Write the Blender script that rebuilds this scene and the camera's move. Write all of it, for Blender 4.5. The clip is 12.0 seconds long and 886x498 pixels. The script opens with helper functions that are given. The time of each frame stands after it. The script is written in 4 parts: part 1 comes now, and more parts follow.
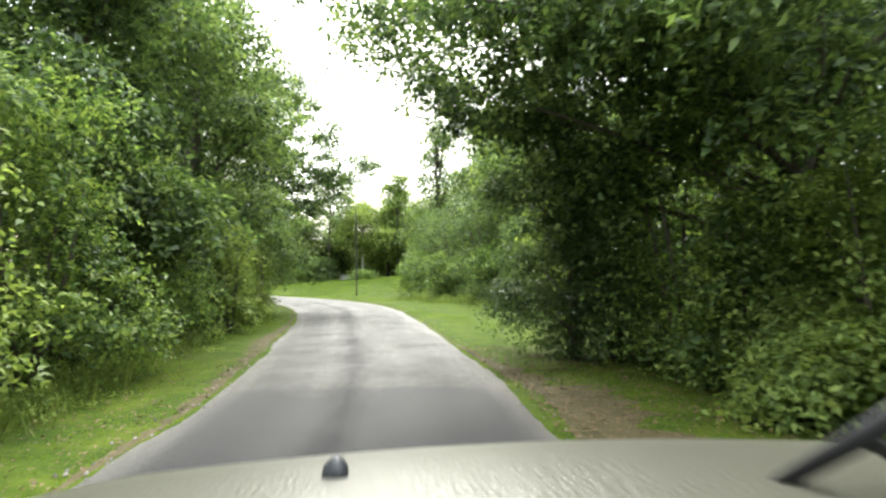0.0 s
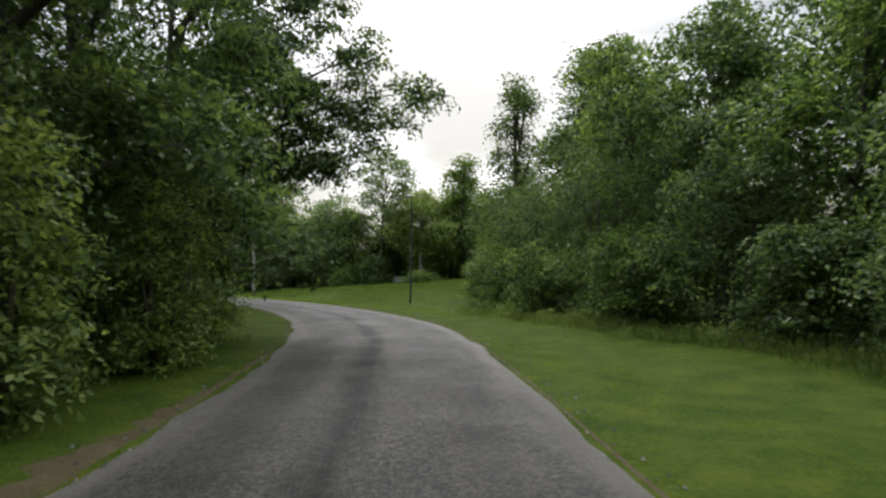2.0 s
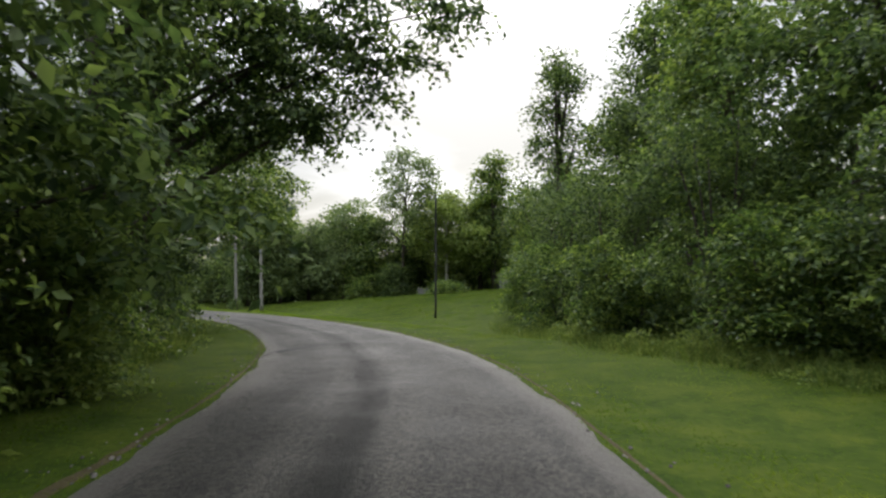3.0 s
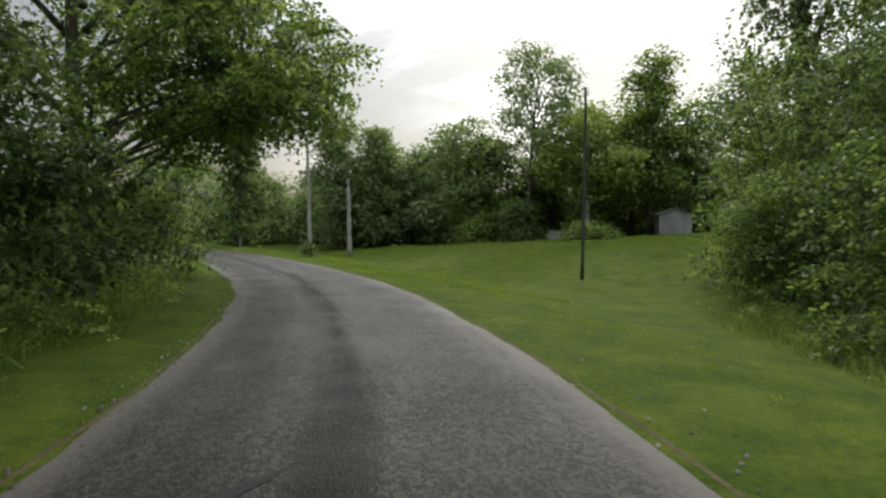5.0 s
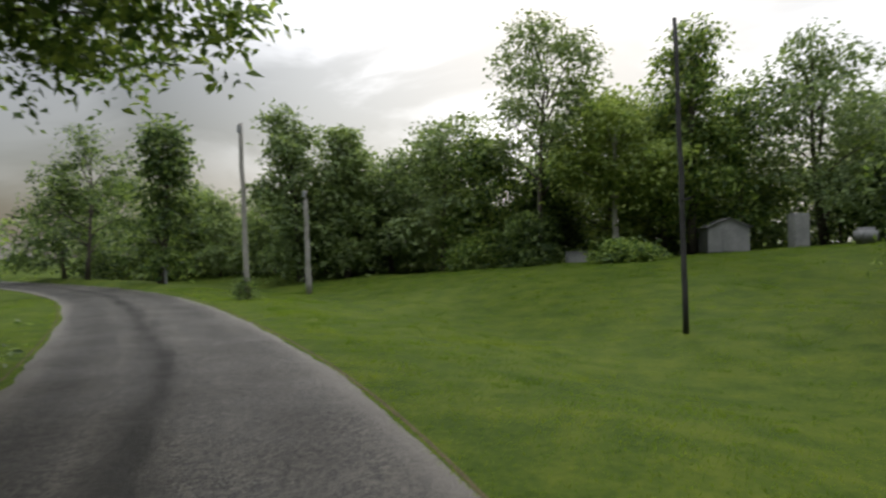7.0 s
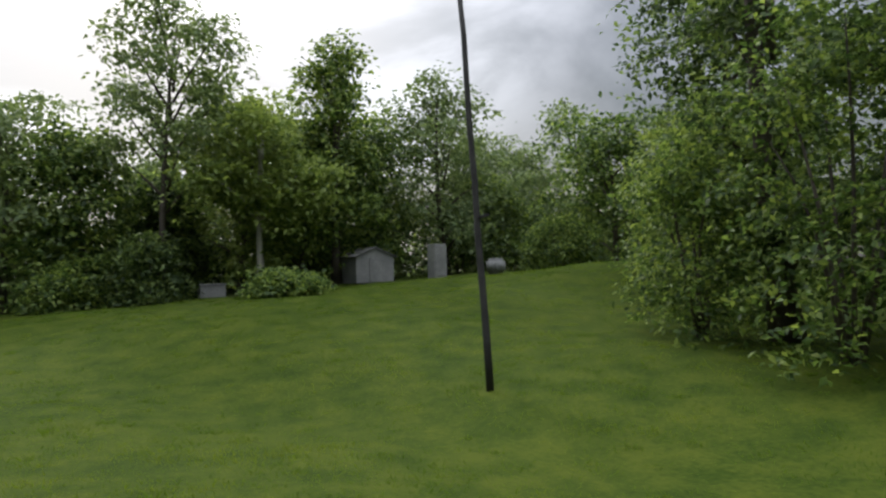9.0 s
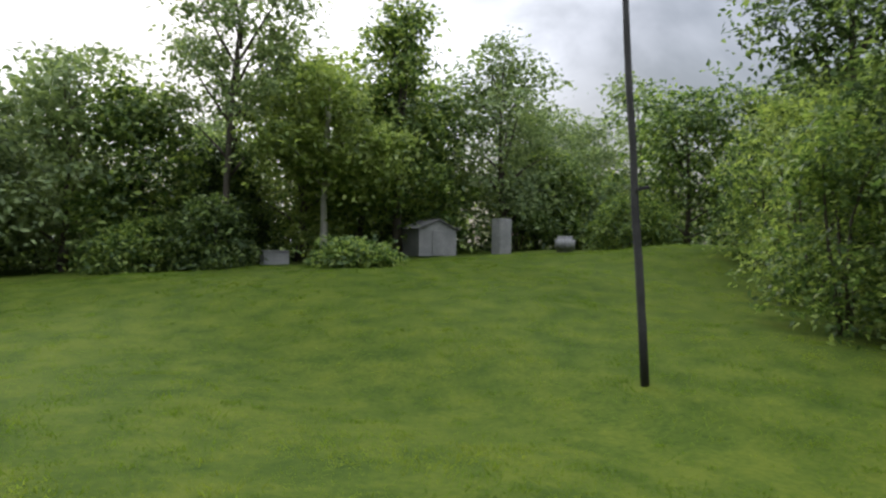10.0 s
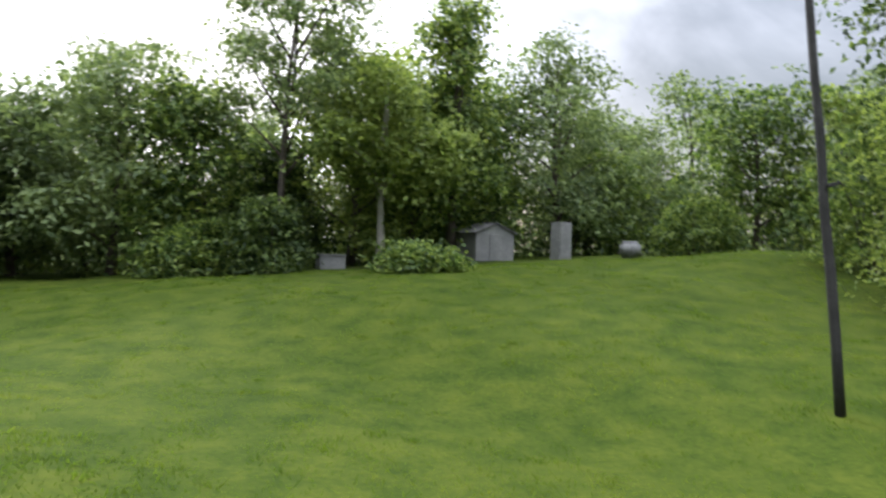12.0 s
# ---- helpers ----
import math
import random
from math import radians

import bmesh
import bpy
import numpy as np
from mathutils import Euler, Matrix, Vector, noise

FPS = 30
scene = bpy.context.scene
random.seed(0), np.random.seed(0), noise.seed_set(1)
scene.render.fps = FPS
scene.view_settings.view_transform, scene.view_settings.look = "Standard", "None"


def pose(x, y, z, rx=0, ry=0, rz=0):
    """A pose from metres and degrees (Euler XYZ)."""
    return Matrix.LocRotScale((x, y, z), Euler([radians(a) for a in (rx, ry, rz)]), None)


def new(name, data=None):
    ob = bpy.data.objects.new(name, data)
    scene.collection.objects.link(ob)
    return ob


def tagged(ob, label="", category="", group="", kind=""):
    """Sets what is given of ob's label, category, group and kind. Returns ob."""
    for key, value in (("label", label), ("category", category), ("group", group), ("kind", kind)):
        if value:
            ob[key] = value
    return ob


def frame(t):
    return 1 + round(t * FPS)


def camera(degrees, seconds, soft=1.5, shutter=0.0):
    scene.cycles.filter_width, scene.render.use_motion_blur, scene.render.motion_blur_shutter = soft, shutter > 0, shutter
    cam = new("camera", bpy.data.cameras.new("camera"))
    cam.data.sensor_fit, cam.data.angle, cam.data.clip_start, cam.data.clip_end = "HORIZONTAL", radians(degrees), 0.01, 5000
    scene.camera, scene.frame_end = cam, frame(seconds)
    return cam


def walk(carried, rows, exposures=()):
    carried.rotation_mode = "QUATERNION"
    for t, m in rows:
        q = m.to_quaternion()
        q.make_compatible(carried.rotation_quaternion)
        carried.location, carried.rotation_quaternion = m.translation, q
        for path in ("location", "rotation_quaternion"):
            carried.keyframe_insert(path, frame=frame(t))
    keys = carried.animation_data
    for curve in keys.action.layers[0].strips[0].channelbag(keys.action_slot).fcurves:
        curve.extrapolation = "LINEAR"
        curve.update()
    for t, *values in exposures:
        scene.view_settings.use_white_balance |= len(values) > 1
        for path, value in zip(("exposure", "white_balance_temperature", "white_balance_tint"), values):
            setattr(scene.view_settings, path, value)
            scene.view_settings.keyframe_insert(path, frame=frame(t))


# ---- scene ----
cam = camera(70.3, 12.0, soft=2.4, shutter=0.15)
# seconds, place, yaw to the left, pitch up, roll
ROWS = [
    (0, -0.00, -0.01, 1.59, 0.27, 2.00, -1.08),
    (0.5, -0.38, 2.94, 1.54, 3.60, 3.52, 0.59),
    (1, -0.68, 5.91, 1.53, 4.10, 3.72, 1.13),
    (1.5, -0.93, 8.88, 1.48, 4.33, 2.41, 1.47),
    (2, -1.19, 11.87, 1.44, 5.90, 2.45, -0.04),
    (2.5, -1.61, 14.84, 1.36, 7.02, 2.81, -1.27),
    (3, -2.09, 17.85, 1.35, 8.19, 3.52, -0.54),
    (4.8, -4.49, 28.39, 1.51, 18.14, -1.73, 0.27),
    (5, -4.82, 29.43, 1.51, 19.20, -1.93, 0.36),
    (5.5, -5.74, 31.75, 1.52, 22.42, -1.89, 0.25),
    (6, -6.66, 33.91, 1.49, 25.66, -1.54, -0.45),
    (6.5, -7.62, 36.01, 1.52, 26.45, -1.00, -0.26),
    (7, -8.57, 38.04, 1.58, 16.87, 0.09, -1.19),
    (7.2, -8.91, 38.78, 1.61, 8.93, 1.84, 0.64),
    (7.5, -9.47, 39.70, 1.61, -1.99, 3.00, 0.28),
    (7.7, -9.82, 40.22, 1.62, -5.54, 4.01, 0.34),
    (9.3, -12.47, 43.57, 1.67, -23.24, 1.42, -0.88),
    (9.5, -12.73, 43.90, 1.67, -23.27, 0.91, 0.04),
    (10, -13.39, 44.83, 1.67, -19.38, -0.30, 0.99),
    (10.5, -13.89, 45.50, 1.67, -17.98, -0.10, 1.71),
    (11, -14.21, 45.92, 1.67, -19.16, -0.86, 1.97),
    (11.5, -14.48, 46.28, 1.64, -21.23, -1.10, -1.19),
    (11.9, -14.64, 46.52, 1.62, -20.00, -0.80, -0.80),
    (12, -14.68, 46.59, 1.62, -17.88, 0.11, 1.33),
]
EXPOSURES = [(0.0, 2.67, 6500, 6), (0.6, 2.62, 6500, 7), (1.0, 1.95, 6450, 9), (1.5, 1.1, 6350, 11), (2.0, 0.85, 6300, 12), (2.5, 0.9, 6300, 12), (5.0, 1.0, 6500, 11), (6.6, 1.08, 6500, 12), (7.0, 0.88, 6500, 12),
             (7.7, 0.42, 6400, 12), (9.3, 1.05, 6250, 14), (12.0, 1.74, 6150, 16)]
SKY, SUN = 0.8, 1.0
walk(cam, [(t, pose(x, y, z, 90 + pitch, 0, yaw) @ pose(0, 0, 0, 0, 0, roll)) for t, x, y, z, yaw, pitch, roll in ROWS],
     exposures=EXPOSURES)

# ---- daylight: an overcast evening, the sun behind cloud low ahead ----
SUN_YAW, SUN_UP = 5.0, 38.0


def node(tree, kind, links=(), operation="", data_type="", interpolation_type="", uv_map=""):
    made = tree.nodes.new(kind)
    if operation:
        made.operation = operation
    if data_type:
        made.data_type = data_type
    if interpolation_type:
        made.interpolation_type = interpolation_type
    if uv_map:
        made.uv_map = uv_map
    for socket, value in links:
        if isinstance(value, bpy.types.NodeSocket):
            tree.links.new(value, made.inputs[socket])
        else:
            made.inputs[socket].default_value = value
    return made


def make_world():
    world = bpy.data.worlds.new("overcast_sky")
    scene.world = world
    world.use_nodes = True
    nt = world.node_tree
    nt.nodes.clear()
    sky = node(nt, "ShaderNodeTexSky")
    sky.sky_type, sky.sun_disc, sky.sun_elevation, sky.sun_rotation = "NISHITA", False, radians(SUN_UP), radians(-SUN_YAW)
    sky.air_density, sky.dust_density = 1.5, 3.0
    dim = node(nt, "ShaderNodeVectorMath", [(0, sky.outputs[0]), ("Scale", 0.02)], operation="SCALE")
    co = node(nt, "ShaderNodeTexCoord")
    sep = node(nt, "ShaderNodeSeparateXYZ", [(0, co.outputs["Generated"])])
    up = node(nt, "ShaderNodeMath", [(0, sep.outputs[2]), (1, 0.0)], operation="MAXIMUM")
    lift = node(nt, "ShaderNodeMath", [(0, up.outputs[0]), (1, 0.22)], operation="ADD")
    px = node(nt, "ShaderNodeMath", [(0, sep.outputs[0]), (1, lift.outputs[0])], operation="DIVIDE")
    py = node(nt, "ShaderNodeMath", [(0, sep.outputs[1]), (1, lift.outputs[0])], operation="DIVIDE")
    flat = node(nt, "ShaderNodeCombineXYZ", [(0, px.outputs[0]), (1, py.outputs[0]), (2, 3.0)])
    cloud = node(nt, "ShaderNodeTexNoise", [("Vector", flat.outputs[0]), ("Scale", 1.15), ("Detail", 6.0), ("Roughness", 0.52),
                                            ("Distortion", 0.6)])
    # brighter round the hidden sun
    way = Vector((-math.sin(radians(SUN_YAW)) * math.cos(radians(22)), math.cos(radians(SUN_YAW)) * math.cos(radians(22)), math.sin(radians(22))))
    dot = node(nt, "ShaderNodeVectorMath", [(0, co.outputs["Generated"]), (1, way)], operation="DOT_PRODUCT")
    glow = node(nt, "ShaderNodeMapRange", [("Value", dot.outputs["Value"]), ("From Min", 0.78), ("From Max", 0.99), ("To Min", 0.0), ("To Max", 1.0)],
                interpolation_type="SMOOTHSTEP")
    shade = node(nt, "ShaderNodeMapRange", [("Value", cloud.outputs[0]), ("From Min", 0.38), ("From Max", 0.62), ("To Min", 0.0), ("To Max", 1.0)],
                 interpolation_type="SMOOTHSTEP")
    grey = node(nt, "ShaderNodeMix", [("Factor", shade.outputs[0])], data_type="RGBA")
    for socket, value in (("A", (0.25, 0.267, 0.278, 1)), ("B", (0.61, 0.63, 0.655, 1))):
        [s for s in grey.inputs if s.name == socket and s.type == "RGBA"][0].default_value = value
    grey_out = [s for s in grey.outputs if s.type == "RGBA"][0]
    boost = node(nt, "ShaderNodeMath", [(0, glow.outputs[0]), (1, 0.95), (2, 0.19)], operation="MULTIPLY_ADD")
    # an overcast sky is brightest overhead
    high = node(nt, "ShaderNodeMath", [(0, up.outputs[0]), (1, 2.6)], operation="POWER")
    boost = node(nt, "ShaderNodeMath", [(0, high.outputs[0]), (1, 4.1), (2, boost.outputs[0])], operation="MULTIPLY_ADD")
    lit = node(nt, "ShaderNodeVectorMath", [(0, grey_out), ("Scale", boost.outputs[0])], operation="SCALE")
    both = node(nt, "ShaderNodeVectorMath", [(0, lit.outputs[0]), (1, dim.outputs[0])], operation="ADD")
    back = node(nt, "ShaderNodeBackground", [(0, both.outputs[0]), (1, SKY)])
    node(nt, "ShaderNodeOutputWorld", [(0, back.outputs[0])])


make_world()
sun = new("sun", bpy.data.lights.new("sun", "SUN"))
sun.data.energy, sun.data.angle, sun.data.color = SUN, radians(14), (1.0, 0.97, 0.92)
sun.matrix_world = pose(0, 0, 30, SUN_UP - 90, 0, SUN_YAW)


# ---- materials ----
def material(name, colours, scale=6.0, rough=0.8, bump=0.3, fine=40.0, coords="Object", island=0.0, through_light=0.0, metal=0.0, vary=1.0, spec=0.35):
    """Two or more colours mixed by coarse and fine noise, with relief."""
    mat = bpy.data.materials.new(name)
    mat.use_nodes = True
    nt = mat.node_tree
    nt.nodes.clear()
    co = node(nt, "ShaderNodeTexCoord")
    coarse = node(nt, "ShaderNodeTexNoise", [("Vector", co.outputs[coords]), ("Scale", scale), ("Detail", 5.0), ("Roughness", 0.6)])
    small = node(nt, "ShaderNodeTexNoise", [("Vector", co.outputs[coords]), ("Scale", fine), ("Detail", 3.0)])
    mixed = node(nt, "ShaderNodeMath", [(0, small.outputs[0]), (1, 0.45), (2, 0.0)], operation="MULTIPLY_ADD")
    total = node(nt, "ShaderNodeMath", [(0, coarse.outputs[0]), (1, 0.75), (2, mixed.outputs[0])], operation="MULTIPLY_ADD")
    value = total.outputs[0]
    if vary != 1.0:
        value = node(nt, "ShaderNodeMath", [(0, value), (1, vary), (2, 0.58 * (1 - vary))], operation="MULTIPLY_ADD").outputs[0]
    if island:
        geo = node(nt, "ShaderNodeNewGeometry")
        off = node(nt, "ShaderNodeMath", [(0, geo.outputs["Random Per Island"]), (1, -0.5)], operation="ADD")
        value = node(nt, "ShaderNodeMath", [(0, off.outputs[0]), (1, island), (2, value)], operation="MULTIPLY_ADD").outputs[0]
    info = node(nt, "ShaderNodeObjectInfo")
    shift = node(nt, "ShaderNodeMath", [(0, info.outputs["Random"]), (1, -0.5)], operation="ADD")
    value = node(nt, "ShaderNodeMath", [(0, shift.outputs[0]), (1, 0.16), (2, value)], operation="MULTIPLY_ADD").outputs[0]
    ramp = node(nt, "ShaderNodeValToRGB", [(0, value)])
    ramp.color_ramp.elements[0].position, ramp.color_ramp.elements[1].position = 0.36, 0.84
    ramp.color_ramp.elements[0].color, ramp.color_ramp.elements[1].color = (*colours[0], 1), (*colours[-1], 1)
    for n, c in enumerate(colours[1:-1]):
        ramp.color_ramp.elements.new(0.36 + 0.48 * (n + 1) / (len(colours) - 1)).color = (*c, 1)
    rel = node(nt, "ShaderNodeBump", [("Strength", bump), ("Distance", 0.02), ("Height", total.outputs[0])])
    bsdf = node(nt, "ShaderNodeBsdfPrincipled", [("Base Color", ramp.outputs[0]), ("Roughness", rough), ("Metallic", metal),
                                                 ("Specular IOR Level", spec), ("Normal", rel.outputs[0])])
    out = bsdf.outputs[0]
    if through_light:
        warm = node(nt, "ShaderNodeVectorMath", [(0, ramp.outputs[0]), (1, (1.15, 1.15, 0.75))], operation="MULTIPLY")
        tr = node(nt, "ShaderNodeBsdfTranslucent", [("Color", warm.outputs[0])])
        out = node(nt, "ShaderNodeMixShader", [(0, through_light), (1, out), (2, tr.outputs[0])]).outputs[0]
    node(nt, "ShaderNodeOutputMaterial", [(0, out)])
    return mat


LEAF = {
    "deep": material("deep_green_leaves", [(0.026, 0.050, 0.022), (0.054, 0.090, 0.036), (0.105, 0.152, 0.056)], 2.2, 0.5, 0.0, 4.0, island=0.6, through_light=0.5, spec=0.2, vary=1.8),
    # the last tone of dark and mid paints tips lit from behind
    "dark": material("dark_leaves", [(0.034, 0.060, 0.022), (0.062, 0.102, 0.036), (0.100, 0.152, 0.052), (0.180, 0.245, 0.075)], 2.2, 0.5, 0.0, 4.0, island=0.6, through_light=0.52, spec=0.25, vary=1.8),
    "mid": material("green_leaves", [(0.042, 0.076, 0.022), (0.080, 0.132, 0.036), (0.128, 0.196, 0.050), (0.235, 0.305, 0.075)], 2.2, 0.5, 0.0, 4.0, island=0.6, through_light=0.54, spec=0.25, vary=1.8),
    "light": material("light_leaves", [(0.100, 0.150, 0.040), (0.178, 0.240, 0.062), (0.265, 0.330, 0.092)], 2.2, 0.55, 0.0, 4.0, island=0.6, through_light=0.54, spec=0.22, vary=1.6),
    # for the far trees: the pale haze before them is mixed into the colour
    "grey": material("hazed_green_leaves", [(0.098, 0.142, 0.064), (0.158, 0.216, 0.092), (0.225, 0.290, 0.120)], 2.2, 0.55, 0.0, 4.0, island=0.6, through_light=0.5, spec=0.22, vary=1.5),
}
BARK = material("bark", [(0.035, 0.028, 0.022), (0.075, 0.062, 0.050), (0.12, 0.10, 0.085)], 3.0, 0.9, 0.8, 28.0)
PALE_BARK = material("pale_bark", [(0.20, 0.18, 0.15), (0.30, 0.28, 0.24), (0.42, 0.40, 0.35)], 2.0, 0.85, 0.6, 22.0)
POLE_DARK = material("weathered_dark_wood", [(0.014, 0.014, 0.013), (0.027, 0.026, 0.024), (0.046, 0.044, 0.041)], 2.0, 0.85, 0.6, 30.0)
POLE_GREY = material("weathered_grey_wood", [(0.16, 0.15, 0.13), (0.26, 0.245, 0.22), (0.36, 0.34, 0.31)], 2.0, 0.85, 0.5, 30.0)
BLADE = material("grass_blades", [(0.072, 0.126, 0.015), (0.112, 0.172, 0.020), (0.165, 0.212, 0.030)], 0.35, 0.8, 0.0, 2.0, island=0.25, through_light=0.68, spec=0.04, vary=1.6)
WEED = material("tall_weeds", [(0.085, 0.130, 0.028), (0.140, 0.195, 0.044), (0.210, 0.245, 0.075)], 0.5, 0.7, 0.0, 3.0, island=0.5, through_light=0.4, spec=0.1)
TURF = material("turf", [(0.020, 0.038, 0.005), (0.036, 0.057, 0.007), (0.060, 0.078, 0.010)], 1.3, 0.95, 0.8, 13.0, spec=0.05, vary=1.5)
LITTER = material("dead_leaves", [(0.050, 0.028, 0.014), (0.095, 0.058, 0.028), (0.12, 0.074, 0.034)], 2.0, 0.8, 0.0, 9.0, island=0.6)
WHITE = material("weathered_white_paint", [(0.13, 0.135, 0.13), (0.20, 0.20, 0.195), (0.28, 0.28, 0.265)], 1.5, 0.7, 0.1, 14.0)
METAL = material("galvanised_metal", [(0.25, 0.26, 0.27), (0.38, 0.39, 0.40)], 4.0, 0.5, 0.1, 20.0, metal=0.7)
SHINGLE = material("grey_shingles", [(0.08, 0.08, 0.08), (0.16, 0.16, 0.155)], 3.0, 0.9, 0.4, 20.0)
PAINT = material("cream_car_paint", [(0.036, 0.034, 0.025), (0.056, 0.053, 0.039)], 1.2, 0.32, 0.35, 130.0, spec=0.3)
BLACK = material("black_plastic", [(0.012, 0.013, 0.015), (0.022, 0.024, 0.027)], 6.0, 0.55, 0.15, 60.0)
RUBBER = material("black_rubber", [(0.010, 0.010, 0.011), (0.018, 0.018, 0.019)], 6.0, 0.7, 0.1, 40.0)
DASH = material("grey_dashboard_plastic", [(0.17, 0.165, 0.16), (0.21, 0.205, 0.20)], 2.0, 0.65, 0.15, 120.0)
TRIM = material("tan_pillar_trim", [(0.26, 0.20, 0.15), (0.31, 0.245, 0.185)], 2.0, 0.8, 0.15, 150.0)


def water():
    mat = bpy.data.materials.new("rain_water")
    mat.use_nodes = True
    bsdf = mat.node_tree.nodes["Principled BSDF"]
    bsdf.inputs["Roughness"].default_value, bsdf.inputs["IOR"].default_value, bsdf.inputs["Transmission Weight"].default_value = 0.03, 1.33, 1.0
    return mat


WATER = water()
TAR = material("tar", [(0.014, 0.0137, 0.0137), (0.026, 0.025, 0.025)], 4.0, 0.75, 0.4, 30.0, spec=0.15)
SOIL = material("gravelly_soil", [(0.036, 0.034, 0.014), (0.064, 0.053, 0.026), (0.090, 0.072, 0.046)], 2.5, 0.95, 0.8, 30.0, spec=0.1)
PEBBLE = material("pebbles", [(0.06, 0.055, 0.05), (0.12, 0.11, 0.10), (0.20, 0.185, 0.165)], 3.0, 0.9, 0.3, 40.0, island=0.6, spec=0.1)


# ---- building helpers ----
def link(name, mesh, mat, parent=None, label=""):
    if mat and not mesh.materials:
        mesh.materials.append(mat)
    ob = new(name, mesh)
    ob.parent = parent
    if label:
        tagged(ob, label)
    return ob


def part(name, bm, mat, parent=None, label="", smooth=False):
    mesh = bpy.data.meshes.new(name)
    bm.to_mesh(mesh)
    bm.free()
    if smooth:
        mesh.polygons.foreach_set("use_smooth", [True] * len(mesh.polygons))
    return link(name, mesh, mat, parent, label)


def mesh_of(name, verts, faces):
    """A mesh from numpy rows of vertices and of equally sided faces."""
    mesh = bpy.data.meshes.new(name)
    sides = faces.shape[1]
    mesh.vertices.add(len(verts))
    mesh.vertices.foreach_set("co", np.ascontiguousarray(verts, np.float32).ravel())
    mesh.loops.add(faces.size)
    mesh.loops.foreach_set("vertex_index", np.ascontiguousarray(faces, np.int32).ravel())
    mesh.polygons.add(len(faces))
    mesh.polygons.foreach_set("loop_start", np.arange(0, faces.size, sides, dtype=np.int32))
    mesh.update(calc_edges=True)
    mesh.validate()
    return mesh


def empty(name, m, label, category, group="", kind=""):
    ob = new(name)
    ob.empty_display_size = 0.2
    ob.matrix_basis = m
    return tagged(ob, label, category, group, kind)


# ---- the road's line and the lie of the land ----
CENTRE = np.array([(-1.3, -40), (-1.25, -18), (-1.15, -5), (-0.95, 6), (-1.92, 14), (-3.26, 22), (-4.65, 28), (-6.58, 33), (-9.38, 38), (-12.81, 43),
                   (-17.26, 48), (-23.46, 54), (-30.8, 59.8), (-41, 65.4), (-56, 71), (-82, 75.5)], float)


def spline(points, step):
    """Even samples of a Catmull-Rom curve through the points."""
    out = []
    for i in range(len(points) - 1):
        p0, p1, p2, p3 = points[max(i - 1, 0)], points[i], points[i + 1], points[min(i + 2, len(points) - 1)]
        for u in np.linspace(0, 1, 40, endpoint=False):
            out.append(0.5 * (2 * p1 + (p2 - p0) * u + (2 * p0 - 5 * p1 + 4 * p2 - p3) * u**2 + (3 * p1 - p0 - 3 * p2 + p3) * u**3))
    out = np.array(out + [points[-1]])
    far = np.r_[0, np.cumsum(np.linalg.norm(np.diff(out, axis=0), axis=1))]
    at = np.arange(0, far[-1], step)
    return np.stack([np.interp(at, far, out[:, k]) for k in range(2)], 1)


LINE = spline(CENTRE, 0.5)
ALONG = np.gradient(LINE, axis=0)
ALONG /= np.linalg.norm(ALONG, axis=1)[:, None]
RIGHT = np.stack([ALONG[:, 1], -ALONG[:, 0]], 1)
HALF = 2.13 + 0.15 * np.exp(-(((LINE[:, 1] - 29) / 5) ** 2))


def beside(x, y):
    """How far points lie to the right of the road's centre, and the row of the line nearest to them."""
    p = np.stack([np.ravel(x), np.ravel(y)], 1)
    near = np.concatenate([np.argmin(((q[:, None] - LINE[None, ::2]) ** 2).sum(2), 1) * 2 for q in np.array_split(p, max(1, len(p) // 4000))])
    return ((p - LINE[near]) * RIGHT[near]).sum(1), near


def smooth01(v):
    v = np.clip(v, 0, 1)
    return v * v * (3 - 2 * v)


def lie(x, y):
    """The ground's height."""
    x, y = np.asarray(x, float).ravel(), np.asarray(y, float).ravel()
    side, near = beside(x, y)
    off = np.abs(side) - HALF[near]
    top = np.clip(0.8 + 0.055 * (x + 11), 0.25, 1.5)
    z = np.where(side > 0, smooth01((y - 53) / 15.0) * top, smooth01((y - 58) / 30) * 0.4)
    z += 0.55 * np.exp(-(((x - 5) / 4.5) ** 2) - ((y - 64) / 3.5) ** 2)
    z += -0.52 * np.where(side > 0, np.exp(-(((off - 6.0) / 3.6) ** 2)) * smooth01((y - 30) / 14) * smooth01(off / 3.0), 0)
    z += 0.30 * smooth01((off - 8) / 8) * np.where(side > 0, smooth01((50 - y) / 10), 0)
    z += smooth01(off / 1.5) * 0.035 * (np.sin(x * 1.3 + 0.7 * y) + np.sin(0.9 * y - 0.6 * x + 1.0))
    return np.where(off < 0.1, -0.02, z - 0.02 * smooth01(1 - off))


def make_ground():
    xs = np.r_[-2500, -1000, -400, -180, -100, -70, np.arange(-52, 30.1, 0.8), 40, 60, 100, 200, 500, 1200, 2500]
    ys = np.r_[-2500, -1000, -300, -120, -60, np.arange(-30, 92.1, 0.8), 100, 120, 180, 350, 900, 2500]
    gx, gy = np.meshgrid(xs, ys)
    verts = np.stack([gx.ravel(), gy.ravel(), lie(gx, gy)], 1)
    nx, ny = len(xs), len(ys)
    i = (np.arange(ny - 1)[:, None] * nx + np.arange(nx - 1)).ravel()
    mesh = mesh_of("ground", verts, np.stack([i, i + 1, i + nx + 1, i + nx], 1))
    mesh.polygons.foreach_set("use_smooth", [True] * len(mesh.polygons))
    tagged(link("ground", mesh, TURF), "gently rising mown green lawn and verges", "ground", kind="structure")


make_ground()


